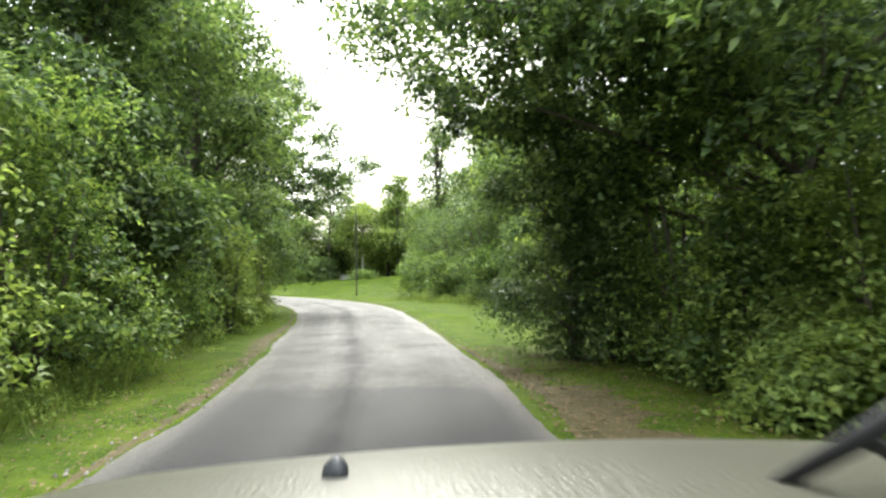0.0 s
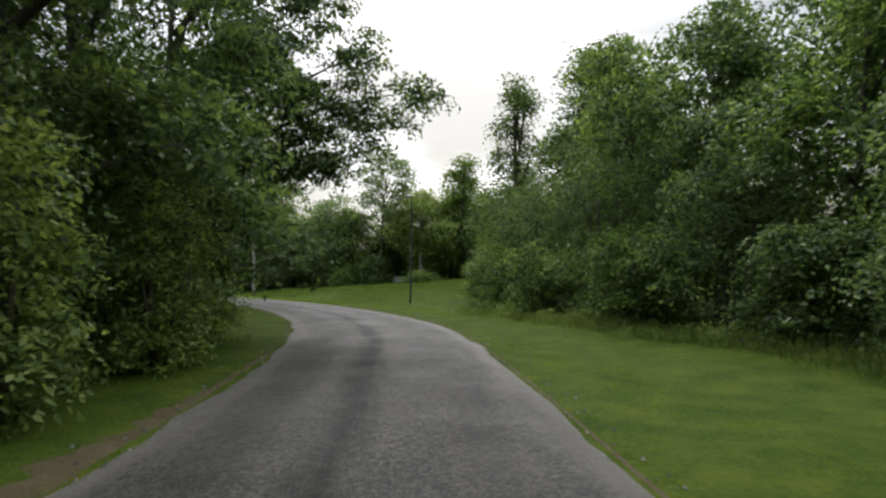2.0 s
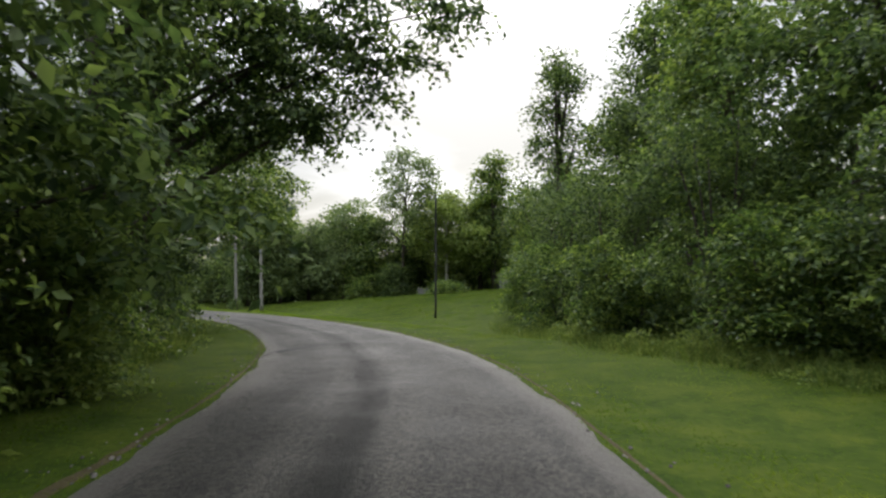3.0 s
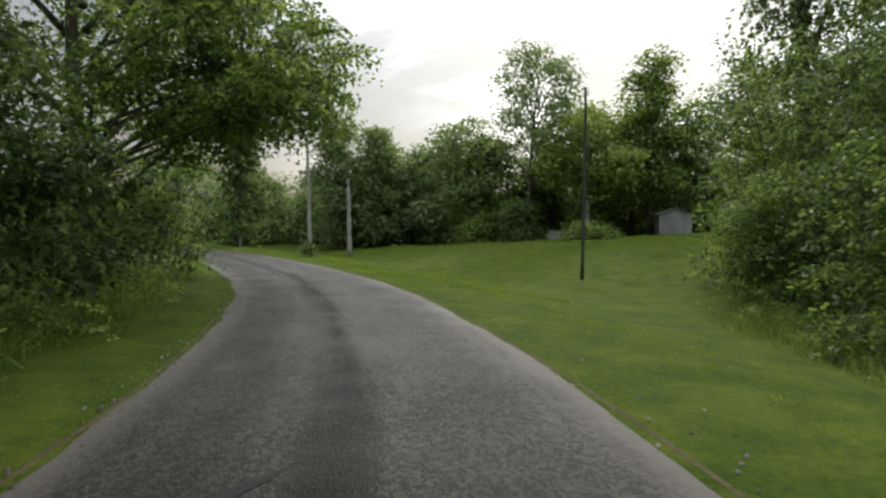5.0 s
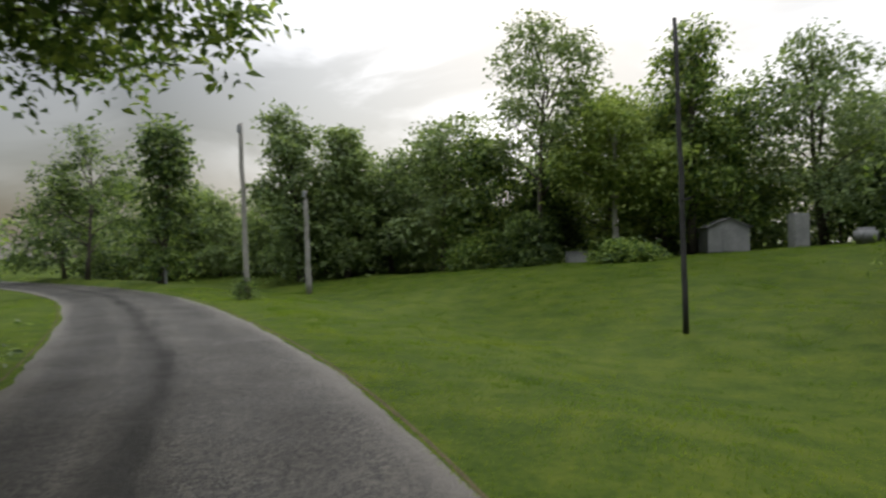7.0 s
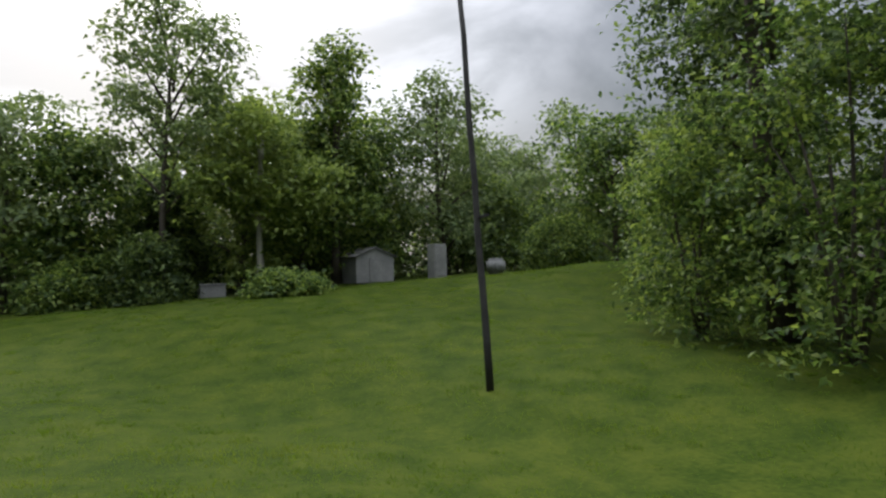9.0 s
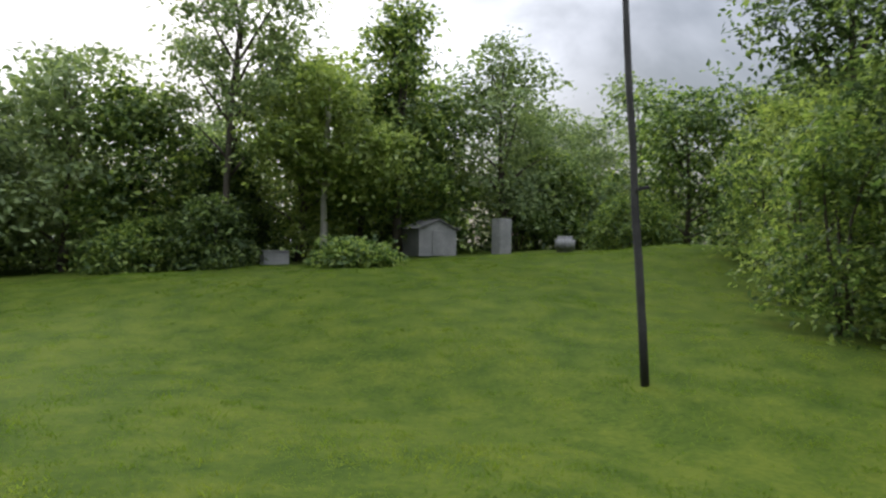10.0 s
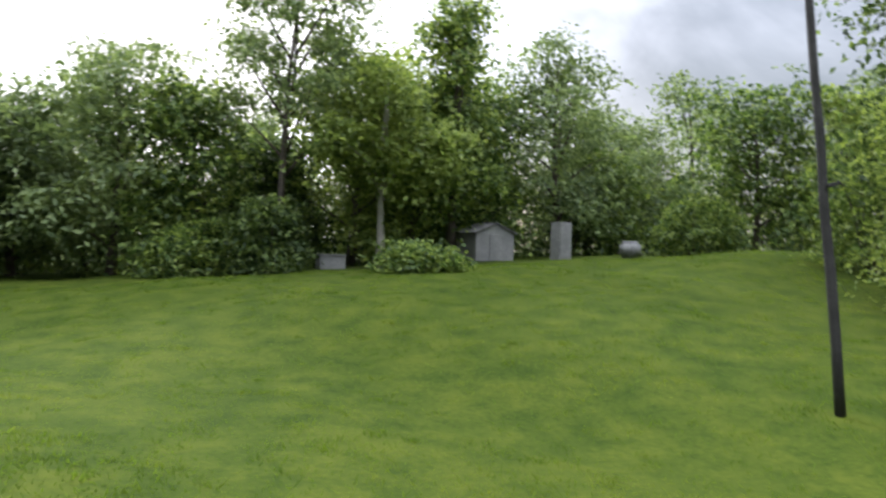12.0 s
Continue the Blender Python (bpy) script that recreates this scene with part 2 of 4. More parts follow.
def asphalt():
    """Worn grey chip-seal, with dark wheel lines, a tar seam along the middle and pale gravelly edges."""
    mat = bpy.data.materials.new("worn_asphalt")
    mat.use_nodes = True
    nt = mat.node_tree
    nt.nodes.clear()
    uv = node(nt, "ShaderNodeUVMap", uv_map="across")
    sep = node(nt, "ShaderNodeSeparateXYZ", [(0, uv.outputs[0])])
    co = node(nt, "ShaderNodeTexCoord")
    chips = node(nt, "ShaderNodeTexVoronoi", [("Vector", co.outputs["Object"]), ("Scale", 55.0)])
    stone = node(nt, "ShaderNodeSeparateColor", [(0, node(nt, "ShaderNodeTexVoronoi", [("Vector", co.outputs["Object"]), ("Scale", 36.0)]).outputs["Color"])])
    grain = node(nt, "ShaderNodeTexNoise", [("Vector", co.outputs["Object"]), ("Scale", 24.0), ("Detail", 6.0), ("Roughness", 0.75)])
    blotch = node(nt, "ShaderNodeTexNoise", [("Vector", co.outputs["Object"]), ("Scale", 0.7), ("Detail", 5.0), ("Roughness", 0.65)])
    stretch = node(nt, "ShaderNodeMapping", [("Vector", uv.outputs[0]), ("Scale", (2.2, 0.22, 1.0))])
    streak = node(nt, "ShaderNodeTexNoise", [("Vector", stretch.outputs[0]), ("Scale", 1.0), ("Detail", 5.0), ("Roughness", 0.6)])

    def math_(op, a, b=0.0, c=0.0):
        return node(nt, "ShaderNodeMath", [(0, a), (1, b), (2, c)], operation=op).outputs[0]

    def band(centre, width, wobble=0.25):
        moved = math_("MULTIPLY_ADD", math_("SUBTRACT", streak.outputs[0], 0.5), wobble, sep.outputs[0])
        gap = math_("ABSOLUTE", math_("SUBTRACT", moved, centre))
        return node(nt, "ShaderNodeMapRange", [("Value", gap), ("From Min", 0.0), ("From Max", width), ("To Min", 1.0), ("To Max", 0.0)],
                    interpolation_type="SMOOTHSTEP").outputs[0]

    dark = math_("ADD", math_("MULTIPLY", band(-0.2, 0.40, 0.9), math_("MULTIPLY_ADD", grain.outputs[0], 1.6, 0.1)), math_("ADD", math_("MULTIPLY", band(-1.15, 0.6), 0.40), math_("MULTIPLY", band(1.05, 0.5), 0.35)))
    patchy = node(nt, "ShaderNodeMapRange", [("Value", blotch.outputs[0]), ("From Min", 0.38), ("From Max", 0.62)]).outputs[0]
    dark = math_("MULTIPLY", dark, math_("MULTIPLY_ADD", patchy, 0.3, 0.75))
    rim = node(nt, "ShaderNodeMapRange", [("Value", math_("MULTIPLY_ADD", streak.outputs[0], 0.5, math_("ABSOLUTE", sep.outputs[0]))),
                                         ("From Min", 1.75), ("From Max", 2.3)], interpolation_type="SMOOTHSTEP").outputs[0]
    base = node(nt, "ShaderNodeValToRGB", [(0, math_("MULTIPLY_ADD", grain.outputs[0], 0.55, math_("MULTIPLY_ADD", streak.outputs[0], 0.40, math_("MULTIPLY_ADD", stone.outputs[0], 0.36, -0.04))))])
    base.color_ramp.elements[0].position, base.color_ramp.elements[1].position = 0.50, 0.82
    base.color_ramp.elements[0].color, base.color_ramp.elements[1].color = (0.0102, 0.0098, 0.0084, 1), (0.067, 0.0615, 0.049, 1)

    def mix(f, a, b):
        m = node(nt, "ShaderNodeMix", data_type="RGBA")
        for s in m.inputs:
            if s.name == "Factor" and s.type == "VALUE":
                nt.links.new(f, s)
            if s.type == "RGBA":
                v = a if s.name == "A" else b
                if isinstance(v, tuple):
                    s.default_value = v
                else:
                    nt.links.new(v, s)
        return [s for s in m.outputs if s.type == "RGBA"][0]

    colour = mix(math_("MINIMUM", math_("MULTIPLY", dark, 0.9), 0.92), base.outputs[0], (0.0130, 0.0126, 0.0112, 1))
    # a darker stretch by the start, with an uneven edge
    north = node(nt, "ShaderNodeSeparateXYZ", [(0, co.outputs["Object"])])
    dark_edge = math_("MULTIPLY_ADD", math_("SUBTRACT", blotch.outputs[0], 0.5), 3.4, north.outputs[1])
    near_dark = node(nt, "ShaderNodeMapRange", [("Value", dark_edge), ("From Min", 8.0), ("From Max", 8.9), ("To Min", 1.0), ("To Max", 0.0)], interpolation_type="SMOOTHSTEP").outputs[0]
    colour = mix(math_("MULTIPLY", near_dark, 0.92), colour, (0.014, 0.0137, 0.0137, 1))
    colour = mix(math_("MULTIPLY", rim, 0.7), colour, (0.118, 0.108, 0.094, 1))
    height = math_("ADD", math_("MULTIPLY", chips.outputs["Distance"], 0.6), grain.outputs[0])
    rel = node(nt, "ShaderNodeBump", [("Strength", 0.75), ("Distance", 0.02), ("Height", height)])
    rough = node(nt, "ShaderNodeMapRange", [("Value", math_("MULTIPLY_ADD", near_dark, 0.25, blotch.outputs[0])), ("From Min", 0.35), ("From Max", 0.65), ("To Min", 0.60), ("To Max", 0.72)])
    bsdf = node(nt, "ShaderNodeBsdfPrincipled", [("Base Color", colour), ("Roughness", rough.outputs[0]), ("Normal", rel.outputs[0]), ("Specular IOR Level", math_("MULTIPLY_ADD", math_("MINIMUM", dark, 1.0), -0.13, 0.20))])
    node(nt, "ShaderNodeOutputMaterial", [(0, bsdf.outputs[0])])
    return mat


def make_road():
    """A slightly crowned slab of chip-seal with ragged edges."""
    rng = np.random.default_rng(3)
    steps = np.linspace(-1, 1, 13)
    n, m = len(LINE), len(steps)
    rag = np.convolve(rng.normal(0, 0.10, n + 6), np.ones(3) / 3, "same")[3:-3], np.convolve(rng.normal(0, 0.10, n + 6), np.ones(3) / 3, "same")[3:-3]
    verts, uvs = [], []
    for i in range(n):
        for j, u in enumerate(steps):
            off = u * HALF[i] + (rag[0][i] if j == 0 else rag[1][i] if j == m - 1 else 0)
            z = 0.035 - 0.03 * u * u + (0.0 if 0 < j < m - 1 else -0.05)
            verts.append((*(LINE[i] + RIGHT[i] * off), z))
            uvs.append((off, i * 0.5))
    i = (np.arange(n - 1)[:, None] * m + np.arange(m - 1)).ravel()
    faces = np.stack([i, i + 1, i + m + 1, i + m], 1)
    mesh = mesh_of("road", np.array(verts), faces)
    layer = mesh.uv_layers.new(name="across")
    layer.data.foreach_set("uv", np.array(uvs)[faces.ravel()].astype(np.float32).ravel())
    mesh.polygons.foreach_set("use_smooth", [True] * len(mesh.polygons))
    road = tagged(link("road", mesh, asphalt()), "narrow worn grey asphalt lane bending away, damp", "road", kind="structure")
    # tar over a crack that runs in from the edge
    for line, wide in ((((-7.75, 29.9), (-7.55, 30.5), (-7.4, 31.1), (-7.15, 31.9), (-6.95, 32.7)), 0.26),):
        q = spline(np.array(line), 0.12)
        way = np.gradient(q, axis=0)
        way /= np.linalg.norm(way, axis=1)[:, None]
        off = np.stack([way[:, 1], -way[:, 0]], 1) * (wide * rng.uniform(0.8, 1.0, len(q)) * np.sin(np.linspace(0.35, 3.0, len(q))) ** 0.6)[:, None]
        off *= np.linspace(1.0, 0.35, len(q))[:, None]
        off[-1] *= 0.1
        both = np.stack([q - off, q + off], 1).reshape(-1, 2)
        side_, row_ = beside(both[:, 0], both[:, 1])
        u = side_ / HALF[row_]
        z = np.where(np.abs(u) < 0.83, 0.035 - 0.03 * u * u, 0.014 - (np.abs(u) - 0.83) * 0.35) + 0.006
        k = np.arange(len(q) - 1)[:, None] * 2
        link("tar_seam", mesh_of("tar_seam", np.concatenate([both, z[:, None]], 1), k + [0, 1, 3, 2]), TAR, road, "black tar over a crack")


make_road()


def make_shoulders():
    """Ragged strips of bare gravelly soil along both edges of the lane, widest under the trees by the start."""
    rng = np.random.default_rng(8)
    rows = np.arange(int(np.argmin(np.abs(LINE[:, 1] + 12))), int(np.argmin(np.abs(LINE[:, 0] + 40))))
    fine = np.arange(rows[0], rows[-1], 0.25)
    mid_, across = [np.stack([np.interp(fine, np.arange(len(LINE)), v[:, k]) for k in range(2)], 1) for v in (LINE, RIGHT)]
    n = len(fine)
    for sign, wide, extra, mid, span in ((-1, 0.03, 0.50, 14.0, 6.5), (1, 0.02, 1.1, 5.5, 4.0)):
        slow = np.interp(fine, rows[::4], rng.uniform(0.1, 1.9, len(rows[::4])))
        ragged = np.clip(0.65 * slow + 0.35 * rng.uniform(-0.6, 2.2, n), 0, 2)
        width = ragged * (wide + extra * np.exp(-(((mid_[:, 1] - mid) / span) ** 2)))
        edge = mid_ + across * (sign * np.interp(fine, np.arange(len(LINE)), HALF))[:, None]
        verts = np.zeros((n, 4, 3))
        for j, (off, up) in enumerate(((-0.40 + 0 * width, -0.03), (-0.10 + 0 * width, -0.004), (-0.08 + width * 0.5, 0.022), (-0.08 + width, -0.008))):
            p = edge + across * (sign * off)[:, None]
            verts[:, j, :2], verts[:, j, 2] = p, lie(p[:, 0], p[:, 1]) + up
        verts = verts.reshape(-1, 3)
        k = (np.arange(n - 1)[:, None] * 4 + np.arange(3)).ravel()
        faces = np.stack([k, k + 1, k + 5, k + 4], 1)
        mesh = mesh_of("shoulder", np.array(verts), faces if sign > 0 else faces[:, ::-1])
        mesh.polygons.foreach_set("use_smooth", [True] * len(mesh.polygons))
        tagged(link("shoulder", mesh, SOIL), "ragged strip of bare brown soil and gravel", "road shoulder", kind="structure")
    # loose stones
    n = 900
    i = rng.choice(rows[:110], n)
    side = np.where(rng.uniform(0, 1, n) < 0.6, -1, 1)
    q = LINE[i] + ALONG[i] * rng.uniform(-0.25, 0.25, n)[:, None] + RIGHT[i] * (side * (HALF[i] + rng.normal(-0.05, 0.2, n)))[:, None]
    tet = np.array([(1, 0, -0.4), (-0.6, 0.8, -0.4), (-0.5, -0.9, -0.4), (0.1, 0.1, 0.7), (0.6, 0.5, 0.3), (-0.5, 0.1, 0.4)])
    tri = np.array([(0, 4, 3), (1, 5, 4), (2, 3, 5), (3, 4, 5), (0, 1, 4), (1, 2, 5), (2, 0, 3)])
    size = rng.uniform(0.008, 0.026, n)
    verts = np.stack([q[:, 0], q[:, 1], np.full(n, 0.0)], 1)[:, None] + tet[None] * size[:, None, None]
    tagged(link("pebbles", mesh_of("pebbles", verts.reshape(-1, 3), (tri[None] + 6 * np.arange(n)[:, None, None]).reshape(-1, 3)), PEBBLE),
           "loose grey stones along the lane's edges", "pebbles", kind="stuff")


make_shoulders()


# ---- plants ----
def leaves(where, facing, size, rng, droop=0.25, slim=0.27, spread=0.42):
    """Folded pointed leaves, two triangles each, at rows of places, facing roughly the given ways."""
    n = len(where)
    norm = 0.6 * facing + rng.normal(0, spread, (n, 3)) + (0, 0, 0.75)
    norm /= np.linalg.norm(norm, axis=1)[:, None] + 1e-9
    way = rng.normal(0, 1, (n, 3)) - (0, 0, droop)
    way -= norm * (way * norm).sum(1)[:, None]
    way /= np.linalg.norm(way, axis=1)[:, None] + 1e-9
    side = np.cross(norm, way)
    length = (size * rng.uniform(0.65, 1.3, n))[:, None]
    base = where
    mid = base + way * length * 0.40 + norm * length * 0.10
    verts = np.stack([base, mid + side * length * slim, base + way * length - norm * length * 0.08, mid - side * length * slim], 1).reshape(-1, 3)
    i = np.arange(n)[:, None] * 4
    return verts, np.concatenate([i + [0, 1, 2], i + [0, 2, 3]], 1).reshape(-1, 3)


def clumps(blobs, count, size, rng, per=22, hollow=0.62, flat=0.45):
    """Leaves in sprays over lumpy balls (x, y, z, radius across, radius up)."""
    blobs = np.array(blobs, float)
    # smaller tufts standing out of each lump
    tufts = 9
    big = np.repeat(blobs, tufts, 0)
    way = rng.normal(0, 1, (len(big), 3)) + (0, 0, 0.25)
    way /= np.linalg.norm(way, axis=1)[:, None]
    share = rng.uniform(0.26, 0.48, len(big))
    tuft = np.stack([*(big[:, :3] + way * big[:, [3, 3, 4]] * 0.80).T, big[:, 3] * share, big[:, 4] * share * 0.8], 1)
    blobs = np.concatenate([blobs * (1, 1, 1, 0.92, 0.92), tuft])
    weight = blobs[:, 3] * (blobs[:, 3] + blobs[:, 4])
    weight[len(blobs) // (tufts + 1):] *= 1.6
    pick = rng.choice(len(blobs), max(1, int(count * 0.87) // per), p=weight / weight.sum())
    out = rng.normal(0, 1, (len(pick), 3))
    out /= np.linalg.norm(out, axis=1)[:, None]
    reach = rng.uniform(hollow**3, 1, len(pick)) ** (1 / 3) * rng.uniform(0.82, 1.14, len(pick))
    b = blobs[pick]
    lump = 1 + 0.22 * np.sin(out[:, 0] * 5 + b[:, 0]) * np.sin(out[:, 1] * 5 + b[:, 1]) + 0.16 * np.sin(out[:, 2] * 7 + b[:, 2])
    mid = b[:, :3] + out * np.stack([b[:, 3], b[:, 3], b[:, 4]], 1) * (reach * lump)[:, None]
    # each spray is a drooping fan that points away from its lump
    turn = np.arctan2(out[:, 1], out[:, 0]) + rng.normal(0, 0.5, len(pick))
    ahead = np.stack([np.cos(turn), np.sin(turn), 0 * turn], 1)[:, None]
    across = np.stack([-np.sin(turn), np.cos(turn), 0 * turn], 1)[:, None]
    big = size * rng.uniform(0.7, 1.3, len(pick))[:, None, None]
    a, b, c = [np.clip(rng.normal(0, 1, (len(pick), per, 1)), -1.6, 1.6) for _ in range(3)]
    along = 2.3 * a
    spray = (along * ahead + 1.5 * b * across * (1.15 - 0.2 * np.abs(a))) * big
    spray[:, :, 2:] += (0.38 * c - rng.uniform(0.15, 0.75, (len(pick), 1, 1)) * along - 0.12 * along**2) * big
    where = (mid[:, None] + spray).reshape(-1, 3)
    return where, np.repeat(out + 0.35 * rng.normal(0, 1, (len(pick), 3)), per, 0)


def stick(bm, points, radii, sides=7, rng=None):
    """A tapered, bending limb through the points."""
    rings, points = [], [Vector(p) for p in points]
    for k, (p, r) in enumerate(zip(points, radii)):
        ahead = (points[min(k + 1, len(points) - 1)] - points[max(k - 1, 0)]).normalized()
        turn = ahead.to_track_quat("Z", "Y")
        rings.append([bm.verts.new(p + turn @ Vector((r * math.cos(a), r * math.sin(a), 0)) * (1 + 0.12 * math.sin(3 * a + k)))
                      for a in (2 * math.pi * j / sides for j in range(sides))])
    for low, high in zip(rings, rings[1:]):
        for j in range(sides):
            bm.faces.new((low[j], low[(j + 1) % sides], high[(j + 1) % sides], high[j]))
    bm.faces.new(rings[-1])
    bm.faces.new(rings[0][::-1])


def bent(a, b, rng, sag=0.1, steps=5):
    a, b = np.array(a, float), np.array(b, float)
    far = np.linalg.norm(b - a)
    kink = rng.normal(0, sag * far * 0.5, 3)
    return [a + (b - a) * u + kink * math.sin(math.pi * u) + np.array([0, 0, sag * far * math.sin(math.pi * u)]) for u in np.linspace(0, 1, steps)]


def tree(name, label, x, y, high, wide, leaf, count, look_="mid", low=0.25, limbs=7, seed=0, bark=None, thick=None, reach=(), open_=0.0, slim=0.27,
         category="tree", group="", squat=0.75, blob=0.42, inner=True, lean=(0, 0), per=22, hollow=0.62, arm=1.0, tips=0):
    """A tapered trunk, limbs that bear lumps of leaves, and a crown of sprays. reach: further limb ends, from the trunk's foot;
    tips: how many leaves those bear of their own."""
    rng = np.random.default_rng(1000 + seed)
    z = float(lie([x], [y])[0]) - 0.05
    bark = bark or BARK
    thing = empty(name, pose(x, y, z), label, category, group)
    thick = thick or high * 0.018
    top = np.array([lean[0] + rng.normal(0, 0.04) * high, lean[1] + rng.normal(0, 0.04) * high, high * 0.86])
    spine = bent((0, 0, 0), top, rng, 0.03, 8)
    bm = bmesh.new()
    stick(bm, spine, [thick * (1.35 if k == 0 else 1.0) * (1 - 0.85 * k / 7) for k in range(8)], 9)
    part("trunk", bm, bark, thing, smooth=True)
    blobs, ends = [], []
    for k in range(limbs):
        u = low + (0.92 - low) * (k + 0.5) / limbs
        a = k * 2.4 + rng.uniform(-0.5, 0.5) + seed
        shape = math.sin(math.pi * min(1, 0.22 + 0.78 * (u - low) / (1 - low)) ** 0.9) ** 0.6
        out = wide * (0.72 * shape + 0.05) * rng.uniform(0.75, 1.1)
        start = spine[0] + (spine[-1] - spine[0]) * min(1, max(0.1, u - 0.10))
        end = np.array([start[0] + out * math.cos(a), start[1] + out * math.sin(a), high * u])
        bm = bmesh.new()
        stick(bm, bent(start, end, rng, 0.06), [thick * f for f in (0.42, 0.34, 0.25, 0.16, 0.06)], 6)
        part("limb", bm, bark, thing, smooth=True)
        r = wide * blob * rng.uniform(0.8, 1.15)
        blobs.append((*end, r, r * squat))
    for ex, ey, ez, er in reach:
        start = spine[0] + (spine[-1] - spine[0]) * min(0.9, max(0.2, ez / high - 0.12) + rng.uniform(-0.08, 0.12))
        bm = bmesh.new()
        line = bent(start, (ex, ey, ez), rng, 0.08, 7)
        stick(bm, line, [thick * arm * f for f in (0.5, 0.42, 0.35, 0.27, 0.2, 0.12, 0.05)], 6)
        part("limb", bm, bark, thing, smooth=True)
        hold = ends if tips else blobs
        hold.append((ex, ey, ez, er, er * 0.6))
        for f in (0.5, 0.67, 0.84):
            q = line[int(f * 6)] + rng.normal(0, 0.3, 3)
            hold.append((*q, er * 0.8, er * 0.5))
    if inner:
        blobs.append((top[0] * 0.8, top[1] * 0.8, high * (low + 0.95) / 2, wide * 0.5, high * (0.95 - low) * 0.42))
    blobs.append((*top, wide * 0.3, high * 0.12))
    where, facing = clumps(blobs, count, leaf, rng, per=per, hollow=hollow)
    if open_:
        keep = np.sin(where[:, 0] * 2.1 + seed) * np.sin(where[:, 1] * 2.1) * np.sin(where[:, 2] * 2.3 + seed) > -1 + 2 * open_ * 0.55
        where, facing = where[keep], facing[keep]
    if tips:
        more, ways = clumps(ends, tips, leaf * 0.85, rng, per=26, hollow=0.3)
        where, facing = np.concatenate([where, more]), np.concatenate([facing, ways])
    ok = where[:, 2] > 0.05
    link("crown", mesh_of("crown", *leaves(where[ok], facing[ok], leaf, rng, slim=slim)), LEAF[look_], thing)
    return thing


def shrub(name, label, x, y, high, wide, leaf, count, look_="mid", seed=0, category="shrub", group="", stems=5):
    """Several stems from one root and a leafy mass down to the ground."""
    rng = np.random.default_rng(5000 + seed)
    z = float(lie([x], [y])[0]) - 0.04
    thing = empty(name, pose(x, y, z), label, category, group)
    blobs = []
    for k in range(stems):
        a = k * 2 * math.pi / stems + rng.uniform(-0.4, 0.4)
        u = rng.uniform(0.55, 0.92)
        end = np.array([wide * 0.55 * math.cos(a), wide * 0.55 * math.sin(a), high * u])
        bm = bmesh.new()
        stick(bm, bent((0.12 * math.cos(a), 0.12 * math.sin(a), 0), end, rng, 0.08), [0.05, 0.04, 0.032, 0.022, 0.008], 6)
        part("stem", bm, BARK, thing, smooth=True)
        blobs.append((*end, wide * 0.48, high * 0.24))
        blobs.append((wide * 0.62 * math.cos(a + 0.6), wide * 0.62 * math.sin(a + 0.6), high * rng.uniform(0.15, 0.4), wide * 0.48, high * 0.2))
    blobs.append((0, 0, high * 0.5, wide * 0.7, high * 0.42))
    where, facing = clumps(blobs, count, leaf, rng, hollow=0.6)
    where[:, 2] = np.abs(where[:, 2] - 0.03) + 0.03
    link("crown", mesh_of("crown", *leaves(where, facing, leaf, rng)), LEAF[look_], thing)
    return thing


# ---- the hedge and the wood on the lane's outer side ----
HEDGE = "dense green roadside shrub in full summer leaf"
# the light pair near the start has sun through the leaves put into its colour
for k, (x, y, h, r, c) in enumerate([
        (-6.0, -6.0, 4.5, 2.2, "mid"), (-5.9, -1.5, 4.2, 2.0, "mid"), (-5.8, 2.6, 4.0, 1.8, "light"), (-5.9, 5.8, 4.3, 1.8, "light"), (-6.2, 9.2, 4.6, 1.8, "mid"),
        (-6.8, 12.7, 4.4, 1.8, "mid"), (-7.5, 16.5, 4.3, 1.8, "dark"), (-8.7, 20.7, 4.1, 1.9, "dark"), (-9.8, 24.7, 4.2, 1.9, "dark"),
        (-10.8, 28.4, 4.3, 1.9, "mid"), (-12.7, 32.2, 4.2, 1.9, "dark"), (-14.3, 35.4, 4.0, 1.9, "dark"), (-16.9, 39.6, 2.6, 1.5, "dark"),
        (-18.7, 43.4, 3.0, 1.7, "dark"), (-22.2, 45.2, 3.6, 2.0, "dark"),
        (-7.4, 18.4, 4.4, 1.5, "dark"), (-6.5, 15.0, 1.5, 0.9, "mid"), (-6.1, 17.4, 2.8, 0.75, "light"), (-7.9, 24.8, 2.3, 0.8, "light"), (-6.7, 21.4, 2.7, 0.85, "light"), (-8.5, 22.6, 1.8, 1.0, "mid"), (-9.0, 26.2, 1.7, 1.0, "mid")]):
    near = -3 < y < 34
    shrub("shrub", HEDGE, x, y, h, r, 0.105 if near else 0.15, (14500 if h > 2.9 else 6000) if near else 7000, c, seed=k, group="roadside hedge")

